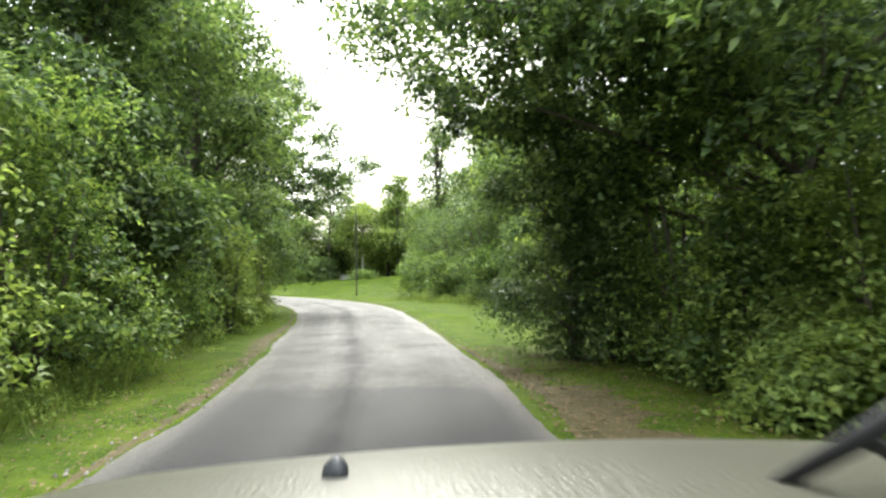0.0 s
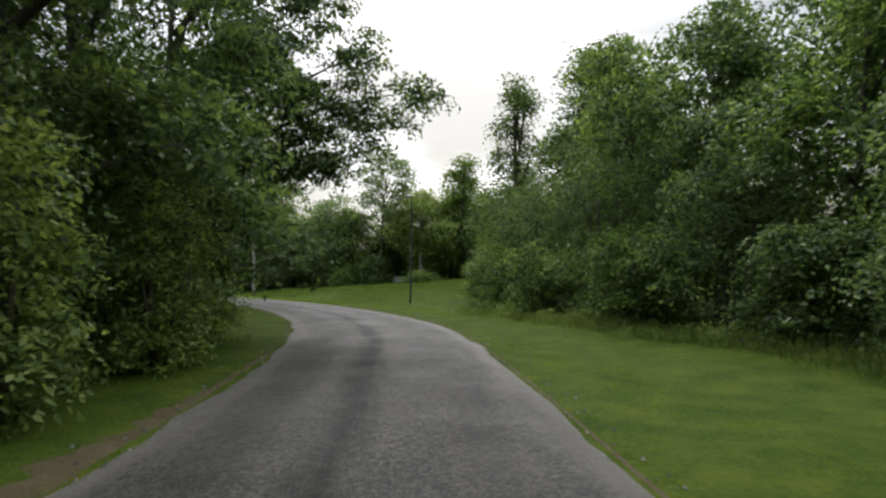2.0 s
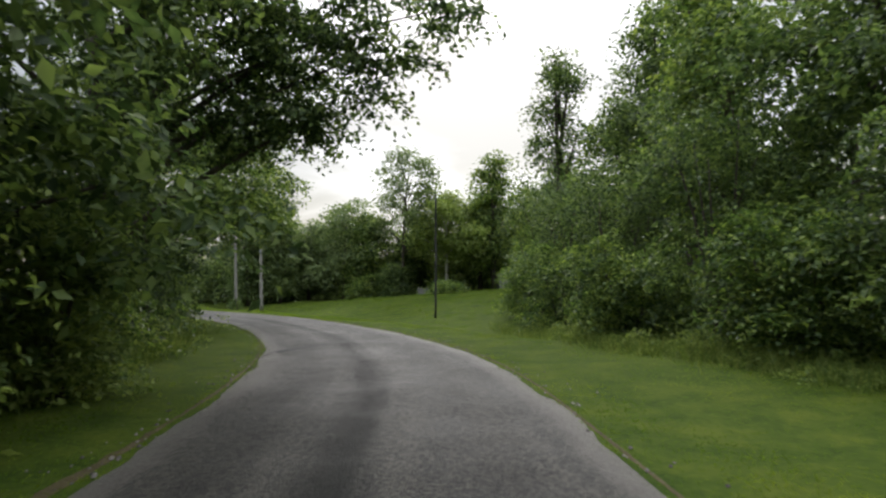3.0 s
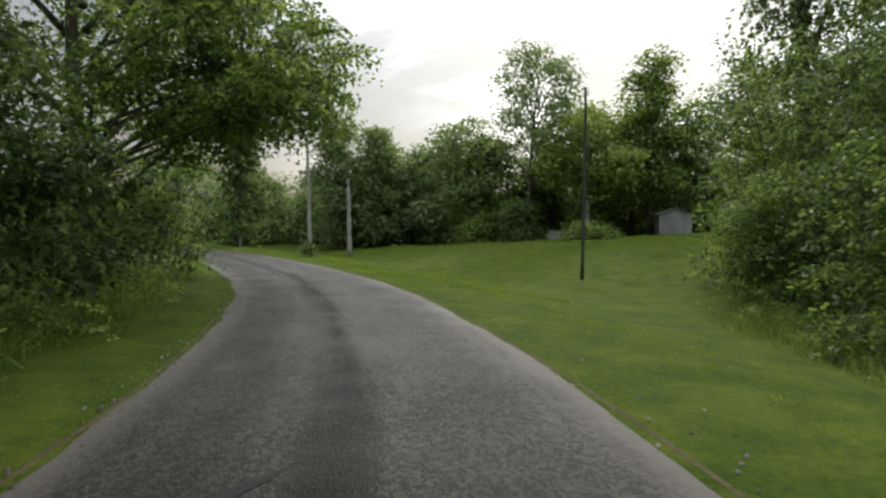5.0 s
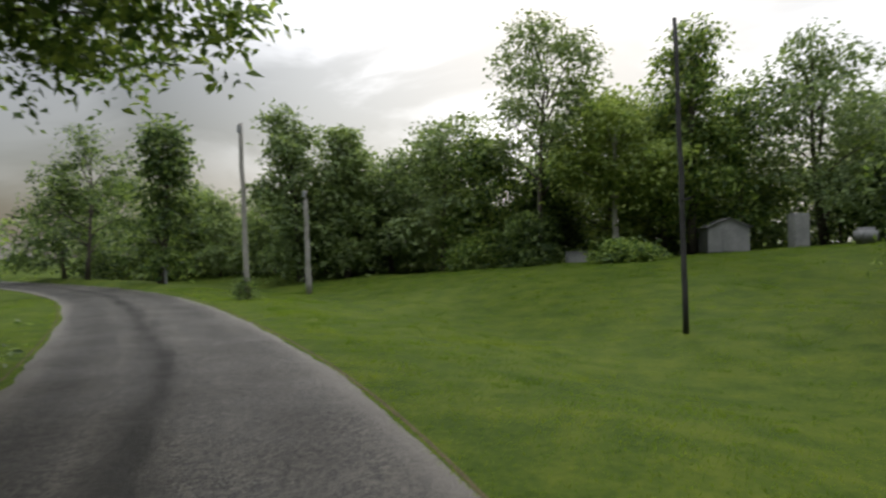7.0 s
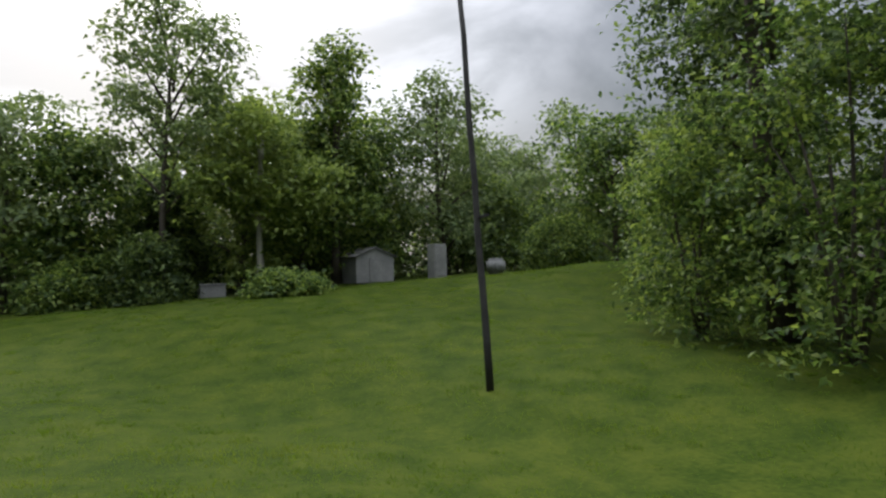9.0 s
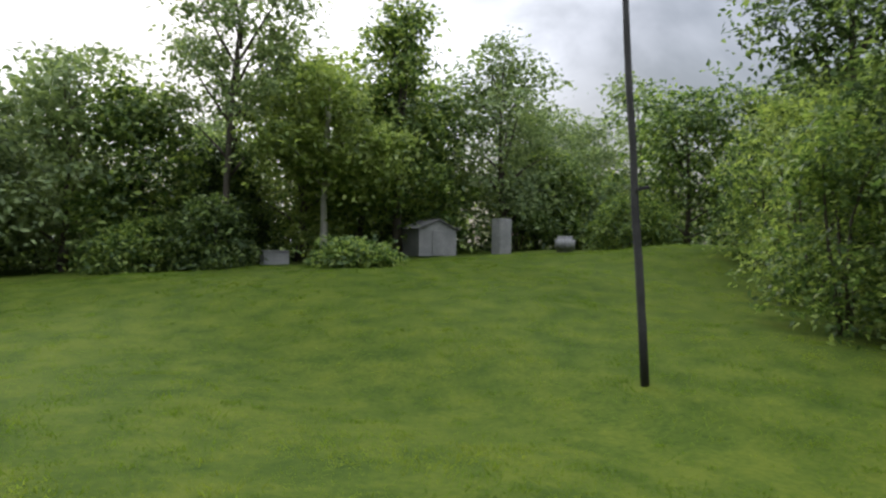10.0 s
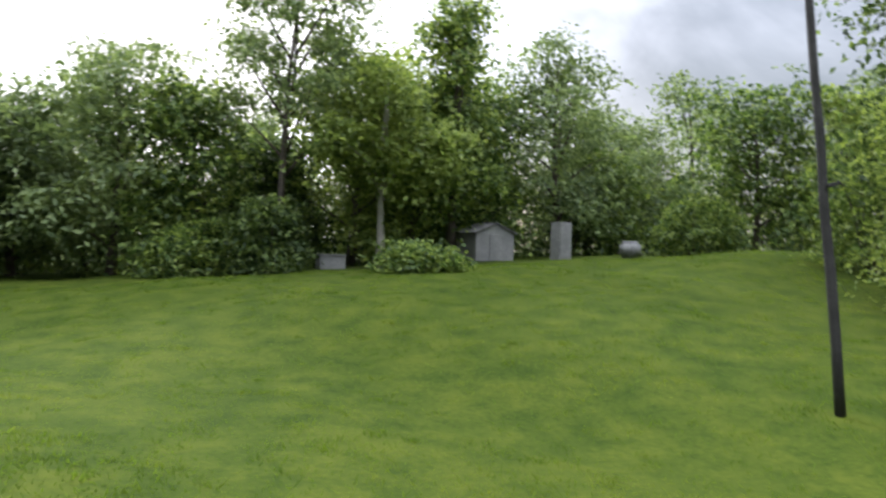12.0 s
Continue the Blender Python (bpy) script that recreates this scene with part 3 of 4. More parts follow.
WOOD = "tall broadleaf tree with a dense green crown"
# the two light crowns imitate sunlit foliage by a brighter leaf colour
for k, (x, y, h, r, c, lo) in enumerate([
        (-9.0, -4.0, 8.5, 3.2, "mid", .15), (-9.2, 2.0, 5.6, 2.4, "light", .15), (-8.4, 7.5, 7.6, 2.5, "light", .15), (-8.2, 12.9, 10.6, 3.2, "dark", .15),
        (-7.8, 18.9, 13.4, 3.9, "dark", .15), (-9.9, 24.4, 13.9, 4.5, "dark", .15), (-13.0, 8.5, 11.0, 4.0, "mid", .2),
        (-14.8, 19.5, 8.0, 3.6, "dark", .2), (-18.6, 27.5, 14.0, 4.9, "dark", .2), (-14.5, -2.0, 10.0, 4.0, "mid", .2)]):
    tree("tree", WOOD, x, y, h, r, (0.18 if h > 9 else 0.16) if x > -12.5 and y > 0 else 0.28, (40000 if h > 9 else 26000) if x > -12.5 and y > 0 else 6000, c, low=lo, seed=20 + k, group="wood by the hedge", limbs=9)

tree("tree", "tall dark tree with long leafy branches over the lane", -12.2, 31.0, 14.8, 4.4, 0.15, 32000, "dark", low=0.2, seed=41, limbs=9, thick=0.22, tips=34000,
     reach=[(8.3, -1.2, 6.9, 0.85), (7.3, -1.0, 6.3, 0.95), (6.6, -0.8, 5.2, 0.9), (5.2, -1.0, 6.3, 1.2), (5.6, -1.0, 4.9, 0.9), (6.8, -0.6, 8.4, 0.9), (5.2, -0.5, 9.7, 1.2), (4.4, -1.0, 11.2, 1.3), (4.6, -2.0, 8.0, 1.3)])
tree("tree", "large dark tree whose crown hangs over the verge", -17.6, 40.8, 13.5, 3.9, 0.15, 34000, "mid", tips=34000, low=0.30, open_=0.45, seed=43, limbs=12, arm=0.5, thick=0.24,
     reach=[(5.7, -1.1, 4.4, 0.9), (5.8, -2.9, 5.2, 1.0), (4.3, 0.3, 4.4, 0.9), (5.8, -1.9, 6.4, 1.2), (3.5, 0.9, 5.6, 1.1), (5.3, 1.3, 4.3, 1.0), (5.3, 1.1, 5.4, 1.2),
            (4.1, 2.2, 4.8, 1.1), (4.9, 2.5, 5.9, 1.2), (4.3, 2.8, 4.2, 0.9), (3.9, 3.1, 5.2, 1.2), (2.5, 3.3, 4.6, 1.0), (4.6, 0.2, 7.4, 1.3), (3.6, 2.2, 7.0, 1.3)])

tree("tree", "dense dark tree close beside the verge", -13.3, 34.9, 9.2, 1.9, 0.15, 19000, "dark", low=0.22, seed=45, limbs=10, thick=0.15)

# ---- the dark trees by the start ----
tree("tree", "big dark tree with low boughs over the lane", 4.7, 8.6, 11.5, 4.0, 0.132, 44000, "dark", tips=42000, open_=0.12, low=0.16, seed=50, limbs=12, arm=0.5, thick=0.26,
     reach=[(-6.0, 3.4, 6.4, 1.2), (-5.6, 1.0, 6.0, 1.1), (-4.6, 1.5, 4.6, 1.0), (-5.0, 3.0, 5.6, 1.1), (-3.4, 2.4, 4.4, 1.0), (-4.0, 0.2, 5.4, 1.0), (-3.0, -1.6, 5.0, 1.1), (-2.2, -4.0, 4.6, 1.1), (-2.6, 4.4, 4.2, 1.0),
            (-1.5, -0.3, 4.2, 1.0), (-0.4, -0.5, 4.6, 1.0), (-2.6, 0.0, 4.8, 0.9), (0.6, 0.5, 4.8, 1.0)])
# the light ones stand for sunlit undergrowth, its brightness painted in the leaves
for k, (x, y, h, r, c) in enumerate([(3.7, 9.6, 4.4, 1.4, "mid"), (3.0, 11.0, 2.2, 1.0, "deep"), (3.9, 7.9, 2.6, 0.9, "mid"), (3.9, 6.4, 1.2, 0.8, "light"), (4.6, 6.6, 3.0, 1.1, "light"), (5.0, 5.2, 1.5, 1.2, "light"), (4.1, 8.7, 1.1, 0.9, "light"), (5.4, 2.4, 4.0, 1.8, "dark"),
                                     (5.4, -2.0, 4.4, 2.0, "dark"), (6.0, 9.0, 3.2, 1.6, "mid")]):
    shrub("evergreen_bush", "dark dense bush with boughs to the ground", x, y, h, r, 0.095 if y > 4.5 else 0.16, 12500 if y > 4.5 else 5000, c, seed=60 + k, category="bush", group="bushes by the start")
for k, (x, y, h, r) in enumerate([(8.2, 12.1, 10.5, 3.4), (8.6, 4.0, 10.5, 3.6), (8.4, -4.0, 11.0, 3.8), (12.5, 8.0, 12.0, 4.4)]):
    tree("tree", WOOD, x, y, h, r, 0.24, 6500, "dark", low=0.15, seed=70 + k, group="trees by the start", limbs=8)

tree("cedar", "dark cedar with sparse bare boughs near the ground", 2.25, 11.4, 6.6, 1.35, 0.085, 46000, "deep", slim=0.22, low=0.08, limbs=14, seed=58, thick=0.09, category="tree", squat=0.6, blob=0.5)
tree("sapling", "slender sapling with big light green leaves", 2.75, 13.1, 4.2, 0.5, 0.15, 1500, "light", low=0.45, limbs=4, seed=57, thick=0.05, category="tree", inner=False,
     reach=[(-0.55, 0.2, 2.3, 0.24), (-0.5, 0.1, 2.9, 0.26)])

# ---- the wood along the open verge ----
for k, (x, y, h, r, c) in enumerate([
        (8.8, 18.2, 8.6, 3.0, "mid"), (8.2, 23.0, 8.6, 2.9, "dark"), (7.0, 27.5, 9.2, 3.0, "mid"), (5.4, 32.3, 10.4, 3.1, "dark"), (4.1, 37.0, 11.6, 3.0, "mid"),
        (3.6, 41.5, 13.0, 3.1, "dark"), (3.0, 46.3, 13.8, 3.0, "dark"), (2.2, 51.0, 11.4, 2.8, "mid"), (13.0, 23.6, 12.0, 4.2, "dark"), (11.4, 33.0, 12.8, 4.2, "dark"),
        (9.6, 42.0, 14.0, 4.4, "dark"), (8.0, 51.3, 12.8, 4.0, "dark"), (3.9, 58.4, 12.6, 2.9, "dark")]):
    tree("tree", WOOD, x, y, h, r, 0.21 if k < 8 else 0.27, 16000 if k < 8 else 8000, c, low=0.12, seed=80 + k, group="wood along the verge", limbs=9)
tree("poplar", "tall slim tree standing above the wood", 0.05, 53.2, 15.6, 1.6, 0.22, 11000, "dark", low=0.12, seed=99, limbs=10, category="tree", blob=0.5, squat=1.1)
for k, (x, y, h, r, c) in enumerate([
        (6.2, 18.6, 3.0, 1.4, "dark"), (5.6, 21.6, 4.4, 1.7, "dark"), (4.7, 24.6, 2.4, 1.3, "dark"), (4.1, 27.4, 5.0, 1.8, "dark"), (2.3, 29.4, 2.6, 1.3, "mid"),
        (2.0, 32.4, 5.4, 1.9, "dark"), (0.3, 34.6, 2.5, 1.4, "mid"), (0.6, 38.2, 5.6, 1.9, "dark"), (-1.1, 40.2, 3.0, 1.5, "mid"), (-0.5, 44.0, 6.2, 1.9, "dark"),
        (-2.0, 46.4, 3.4, 1.5, "mid"), (-1.8, 50.4, 6.2, 2.0, "mid"), (-1.4, 54.2, 4.4, 1.8, "mid"), (1.7, 57.4, 6.2, 1.9, "light"), (4.6, 61.6, 4.2, 1.8, "mid")]):
    shrub("bush", "leafy green bush at the edge of the wood", x, y, h, r, 0.12 if y < 50 else 0.16, 12500 if y < 50 else 8000, c, seed=110 + k, category="bush", group="bushes along the verge", stems=4 + k % 3)

# ---- the row behind the lawn ----
FAR = "tall broadleaf tree at the far edge of the lawn"
for k, (x, y, h, r, c) in enumerate([
        (-27.0, 70.4, 10.4, 1.9, "grey"), (-24.4, 71.2, 9.0, 1.5, "grey"), (-26.2, 73.5, 5.6, 3.0, "dark"), (-23.0, 74.5, 7.6, 2.2, "grey"), (-19.4, 73.6, 9.3, 3.1, "grey"),
        (-16.3, 72.6, 7.6, 2.0, "mid"), (-13.6, 75.4, 6.0, 2.2, "dark"), (-10.0, 74.6, 9.6, 3.6, "light"), (-7.0, 75.5, 9.8, 3.0, "mid"), (-5.6, 73.6, 12.6, 1.8, "mid"), (-3.0, 76.5, 9.4, 2.8, "mid"),
        (1.2, 76.0, 11.6, 3.7, "grey"), (4.9, 79.5, 8.6, 3.0, "grey"), (8.6, 81.0, 9.6, 3.6, "grey"), (8.3, 70.2, 8.4, 3.3, "mid"), (12.4, 69.0, 8.4, 3.0, "light"),
        (16.0, 66.4, 9.4, 3.5, "mid")]):
    tree("tree", FAR, x, y, h, r, 0.30, 9500, c, low=0.12, seed=130 + k, group="trees behind the lawn", limbs=11, blob=0.50, squat=0.85)
for k, (x, y, h, r, c) in enumerate([
        (-32.0, 75.7, 6.0, 2.8, "grey"), (-37.3, 77.1, 6.4, 3.0, "grey"), (-43.2, 79.8, 7.4, 3.3, "grey"), (-51.0, 81.5, 8.8, 4.0, "grey"),
        (-44.4, 57.1, 5.2, 2.8, "mid"), (-52.2, 54.8, 6.0, 3.4, "grey"),
        (-30.1, 82.7, 9.0, 3.7, "grey"), (-22.2, 82.7, 8.0, 3.7, "grey"), (-13.8, 83.9, 8.6, 3.7, "grey"), (-6.6, 85.0, 10.7, 4.0, "grey"), (13.8, 81.5, 12.0, 4.7, "grey"), (-32.4, 65.4, 9.0, 1.4, "dark"), (-44.5, 70.5, 7.2, 3.0, "dark"),
        (21.0, 72.2, 12.6, 4.7, "grey")]):
    tree("tree", FAR, x, y, h, r, 0.32, 5600, c, low=0.10, seed=146 + k, group="trees behind the lawn", limbs=8)
tree("tree", "tall thin-leaved tree with an open, half-bare top", -13.3, 71.2, 13.4, 2.9, 0.26, 9000, "grey", low=0.40, seed=170, limbs=13, open_=0.45, inner=False, blob=0.36, thick=0.16)
tree("tree", "thin brownish-green tree with an open crown", -40.0, 68.0, 9.4, 3.0, 0.22, 7000, "dark", low=0.25, seed=172, limbs=10, open_=0.75, inner=False, blob=0.34, thick=0.12)
tree("tree", "light green tree with pale forked trunks", -9.4, 70.9, 8.6, 3.0, 0.28, 9000, "light", low=0.42, seed=171, limbs=6, bark=PALE_BARK, thick=0.17, inner=False,
     reach=[(-1.4, -0.4, 4.6, 1.1), (1.3, -0.5, 4.8, 1.1)])
for k, (x, y, h, r, c) in enumerate([(-8.8, 67.0, 1.0, 1.4, "mid"), (-13.7, 70.3, 2.5, 1.4, "dark"), (-16.6, 70.6, 1.9, 1.3, "mid"),
                                     (4.9, 70.2, 2.9, 2.0, "mid")]):
    shrub("bush", "low rounded green bush at the lawn's far edge", x, y, h, r, 0.20, 5500, c, seed=200 + k, category="bush", group="bushes behind the lawn")

for k in range(17):
    shrub("bush", "tall shady bush among the far trees", -44 + 3.8 * k + (k * 7 % 5 - 2) * 0.3, 77.0 + (k * 5 % 4) * 0.8 - 0.02 * abs(k - 8) ** 2, 3.4 + (k * 3 % 5) * 0.5, 2.5, 0.34, 2600, ("dark", "mid", "grey")[k % 3],
          seed=230 + k, category="bush", group="undergrowth behind the lawn", stems=3)

for k in range(15):
    shrub("bush", "tall shady bush among the far trees", -40 + 4.1 * k + (k * 3 % 5 - 2) * 0.4, 82.5 + (k * 7 % 4) * 0.7, 4.2 + (k * 5 % 4) * 0.5, 2.8, 0.42, 1800, ("mid", "grey")[k % 2],
          seed=260 + k, category="bush", group="undergrowth behind the lawn", stems=3)


def far_woods():
    """The woods all round, past what the lane shows singly."""
    rng = np.random.default_rng(77)
    blobs = []
    for k in range(150):
        a = 2 * math.pi * k / 150 + rng.uniform(-0.02, 0.02)
        d = rng.uniform(95, 125)
        x, y = -6 + d * math.cos(a), 25 + d * math.sin(a)
        h = rng.uniform(4.5, 7.2)
        blobs.append((x, y, h * 0.5, 4.6, h * 0.62))
    where, facing = clumps(blobs, 36000, 0.95, rng, per=10)
    ok = where[:, 2] > 0
    tagged(link("far_woods", mesh_of("far_woods", *leaves(where[ok], facing[ok], 0.95, rng)), LEAF["grey"]), "distant green summer woods all round", "woods", kind="stuff")


far_woods()


# ---- poles ----
def pole(name, label, x, y, high, thick, mat, lean=(0, 0), fittings=True):
    z = float(lie([x], [y])[0]) - 0.05
    thing = empty(name, pose(x, y, z), label, "pole")
    rng = np.random.default_rng(int(abs(x) * 10))
    bm = bmesh.new()
    steps = 9
    stick(bm, [(lean[0] * u + 0.01 * rng.normal(), lean[1] * u + 0.01 * rng.normal(), high * u) for u in np.linspace(0, 1, steps)],
          [thick * (1 - 0.28 * u) for u in np.linspace(0, 1, steps)], 12)
    part("shaft", bm, mat, thing, smooth=True)
    if fittings:
        bm = bmesh.new()
        bmesh.ops.create_cube(bm, size=1, matrix=Matrix.Translation((lean[0] * 0.96, lean[1] * 0.96 - thick, high * 0.965)) @ Matrix.Diagonal((0.10, 0.12, 0.26, 1)))
        bmesh.ops.bevel(bm, geom=bm.edges[:], offset=0.015, segments=2, affect="EDGES")
        part("bracket", bm, METAL, thing, "grey metal bracket")
    return thing


lawn_pole = pole("utility_pole", "thin dark weathered wooden pole standing on the lawn", -7.52, 52.5, 7.1, 0.064, POLE_DARK, (-0.06, 0.75), False)
bm = bmesh.new()
bmesh.ops.create_cube(bm, size=1, matrix=Matrix.Translation((0.06, 0.24, 2.95)) @ Matrix.Rotation(radians(-14), 4, "Y") @ Matrix.Diagonal((0.24, 0.05, 0.05, 1)))
bmesh.ops.bevel(bm, geom=bm.edges[:], offset=0.01, segments=2, affect="EDGES")
part("bracket", bm, POLE_DARK, lawn_pole, "short dark wooden bracket")
pole("utility_pole", "slim grey wooden pole with a small bush round its foot", -21.6, 57.2, 6.25, 0.10, POLE_GREY, (-0.15, 0))
pole("utility_pole", "pale grey wooden pole before the far trees", -22.75, 63.65, 4.75, 0.14, POLE_GREY, (-0.08, 0))
shrub("bush", "small dark bush round the foot of a pole", -21.55, 57.0, 0.85, 0.4, 0.10, 900, "dark", seed=300, stems=3)


# ---- pale things under the far trees ----
def shed(x, y, yaw):
    z = float(lie([x], [y])[0]) - 0.03
    thing = empty("shed", pose(x, y, z, 0, 0, yaw), "small white weathered garden shed under the trees", "shed")
    w, d, h, ridge = 2.0, 1.7, 1.25, 1.65
    bm = bmesh.new()
    foot = [bm.verts.new(v) for v in ((-w / 2, -d / 2, 0), (w / 2, -d / 2, 0), (w / 2, d / 2, 0), (-w / 2, d / 2, 0))]
    head = [bm.verts.new(v) for v in ((-w / 2, -d / 2, h), (w / 2, -d / 2, h), (w / 2, d / 2, h), (-w / 2, d / 2, h))]
    tops = [bm.verts.new((0, -d / 2, ridge)), bm.verts.new((0, d / 2, ridge))]
    bm.faces.new((foot[0], foot[1], head[1], tops[0], head[0]))
    bm.faces.new((foot[2], foot[3], head[3], tops[1], head[2]))
    bm.faces.new((foot[1], foot[2], head[2], head[1]))
    bm.faces.new((foot[3], foot[0], head[0], head[3]))
    part("wall", bm, WHITE, thing)
    for s in (-1, 1):
        bm = bmesh.new()
        slope = math.atan2(ridge - h, w / 2)
        bmesh.ops.create_cube(bm, size=1, matrix=Matrix.Translation((s * w / 4 * 1.08, 0, (h + ridge) / 2 + 0.02)) @ Matrix.Rotation(s * slope, 4, "Y")
                              @ Matrix.Diagonal((w * 0.64, d + 0.2, 0.04, 1)))
        part("roof_panel", bm, SHINGLE, thing, "grey roof panel")
    bm = bmesh.new()
    bmesh.ops.create_cube(bm, size=1, matrix=Matrix.Translation((0, -d / 2 - 0.018, 0.6)) @ Matrix.Diagonal((0.62, 0.03, 1.15, 1)))
    bmesh.ops.bevel(bm, geom=bm.edges[:], offset=0.008, segments=1, affect="EDGES")
    part("door", bm, WHITE, thing, "plain white shed door")


def cabinet(x, y, w, d, h, yaw):
    z = float(lie([x], [y])[0]) - 0.02
    thing = empty("utility_cabinet", pose(x, y, z, 0, 0, yaw), "upright white metal cabinet at the lawn's edge", "cabinet")
    bm = bmesh.new()
    bmesh.ops.create_cube(bm, size=1, matrix=Matrix.Translation((0, 0, h / 2)) @ Matrix.Diagonal((w, d, h, 1)))
    bmesh.ops.bevel(bm, geom=bm.edges[:], offset=0.03, segments=2, affect="EDGES")
    part("body", bm, WHITE, thing)
    bm = bmesh.new()
    bmesh.ops.create_cube(bm, size=1, matrix=Matrix.Translation((0, -d / 2 - 0.012, h * 0.52)) @ Matrix.Diagonal((w * 0.86, 0.02, h * 0.86, 1)))
    bmesh.ops.bevel(bm, geom=bm.edges[:], offset=0.006, segments=1, affect="EDGES")
    part("door", bm, WHITE, thing)


def tank(x, y):
    z = float(lie([x], [y])[0])
    bm = bmesh.new()
    bmesh.ops.create_cube(bm, size=1, matrix=Matrix.Translation((0, 0, 0.36)) @ Matrix.Diagonal((0.85, 0.7, 0.72, 1)))
    bmesh.ops.bevel(bm, geom=bm.edges[:], offset=0.14, segments=4, affect="EDGES")
    ob = part("storage_tank", bm, WHITE, smooth=True)
    ob.matrix_basis = pose(x, y, z - 0.02, 0, 0, 20)
    tagged(ob, "squat off-white plastic tank on the grass", "tank")


def chest(x, y, yaw):
    z = float(lie([x], [y])[0]) - 0.02
    thing = empty("storage_chest", pose(x, y, z, 0, 0, yaw), "low pale weathered storage chest under the trees", "chest")
    for name, size, up, label in (("body", (1.0, 0.6, 0.5), 0.25, ""), ("lid", (1.06, 0.66, 0.09), 0.545, "pale overhanging lid")):
        bm = bmesh.new()
        bmesh.ops.create_cube(bm, size=1, matrix=Matrix.Translation((0, 0, up)) @ Matrix.Diagonal((*size, 1)))
        bmesh.ops.bevel(bm, geom=bm.edges[:], offset=0.03, segments=2, affect="EDGES")
        part(name, bm, WHITE, thing, label)


chest(-11.4, 70.6, 10)
shed(-4.2, 73.0, 12)
cabinet(-1.0, 71.8, 0.75, 0.6, 1.7, 15)
tank(1.1, 69.6)


def post(x, y):
    z = float(lie([x], [y])[0]) - 0.03
    thing = empty("marker_post", pose(x, y, z, 0, 0, 25), "short white roadside post at the far bend", "post")
    bm = bmesh.new()
    bmesh.ops.create_cube(bm, size=1, matrix=Matrix.Translation((0, 0, 0.42)) @ Matrix.Diagonal((0.11, 0.11, 0.84, 1)))
    bmesh.ops.bevel(bm, geom=bm.edges[:], offset=0.012, segments=2, affect="EDGES")
    part("shaft", bm, WHITE, thing)
    bm = bmesh.new()
    bmesh.ops.create_cube(bm, size=1, matrix=Matrix.Translation((0, 0, 0.90)) @ Matrix.Diagonal((0.34, 0.2, 0.2, 1)))
    bmesh.ops.bevel(bm, geom=bm.edges[:], offset=0.05, segments=3, affect="EDGES")
    part("box", bm, WHITE, thing, "small white box on the post", True)


post(-31.3, 64.5)


# ---- grass, weeds and dead leaves ----
def blades(name, label, category, x, y, tall, wide, mat, rng, flop=0.4):
    n = len(x)
    z = lie(x, y)
    a = rng.uniform(0, 2 * math.pi, n)
    h = tall * rng.uniform(0.5, 1.3, n)
    tilt = rng.normal(0, flop, (n, 2)) * h[:, None]
    side = np.stack([np.cos(a), np.sin(a), 0 * a], 1) * (wide * rng.uniform(0.6, 1.3, n))[:, None]
    root = np.stack([x, y, z - 0.01], 1)
    tip = root + np.concatenate([tilt, h[:, None]], 1)
    verts = np.stack([root - side, root + side, tip], 1).reshape(-1, 3)
    faces = np.arange(3 * n).reshape(-1, 3)
    mesh = mesh_of(name, verts, faces)
    return tagged(link(name, mesh, mat), label, category, kind="stuff")


def grow(n, rng, rows, low, high, power=1.0):
    """Points beside the lane: along its rows, from low to high metres past its edge, on the given side."""
    i = rng.integers(*rows, n)
    side = low + (high - low) * rng.uniform(0, 1, n) ** power
    p = LINE[i] + ALONG[i] * rng.uniform(-0.3, 0.3, n)[:, None]
    return p, i, side


def undergrowth(line, off, n, label, rng):
    """Low leafy herbs in uneven clumps along a line."""
    q = line[rng.integers(0, len(line), n)] + rng.normal(0, 0.38, (n, 2)) + off
    high = rng.uniform(0.12, 0.42, n) * (0.7 + 0.5 * np.sin(q[:, 1] * 1.3))
    blobs = np.stack([q[:, 0], q[:, 1], lie(q[:, 0], q[:, 1]) + high * 0.8, rng.uniform(0.16, 0.36, n), high], 1)
    where, facing = clumps(blobs, n * 70, 0.055, rng, per=14, hollow=0.3)
    where[:, 2] = np.maximum(where[:, 2], lie(where[:, 0], where[:, 1]) + 0.02)
    tagged(link("undergrowth", mesh_of("undergrowth", *leaves(where, facing, 0.07, rng)), LEAF["light"]), label, "undergrowth", kind="stuff")


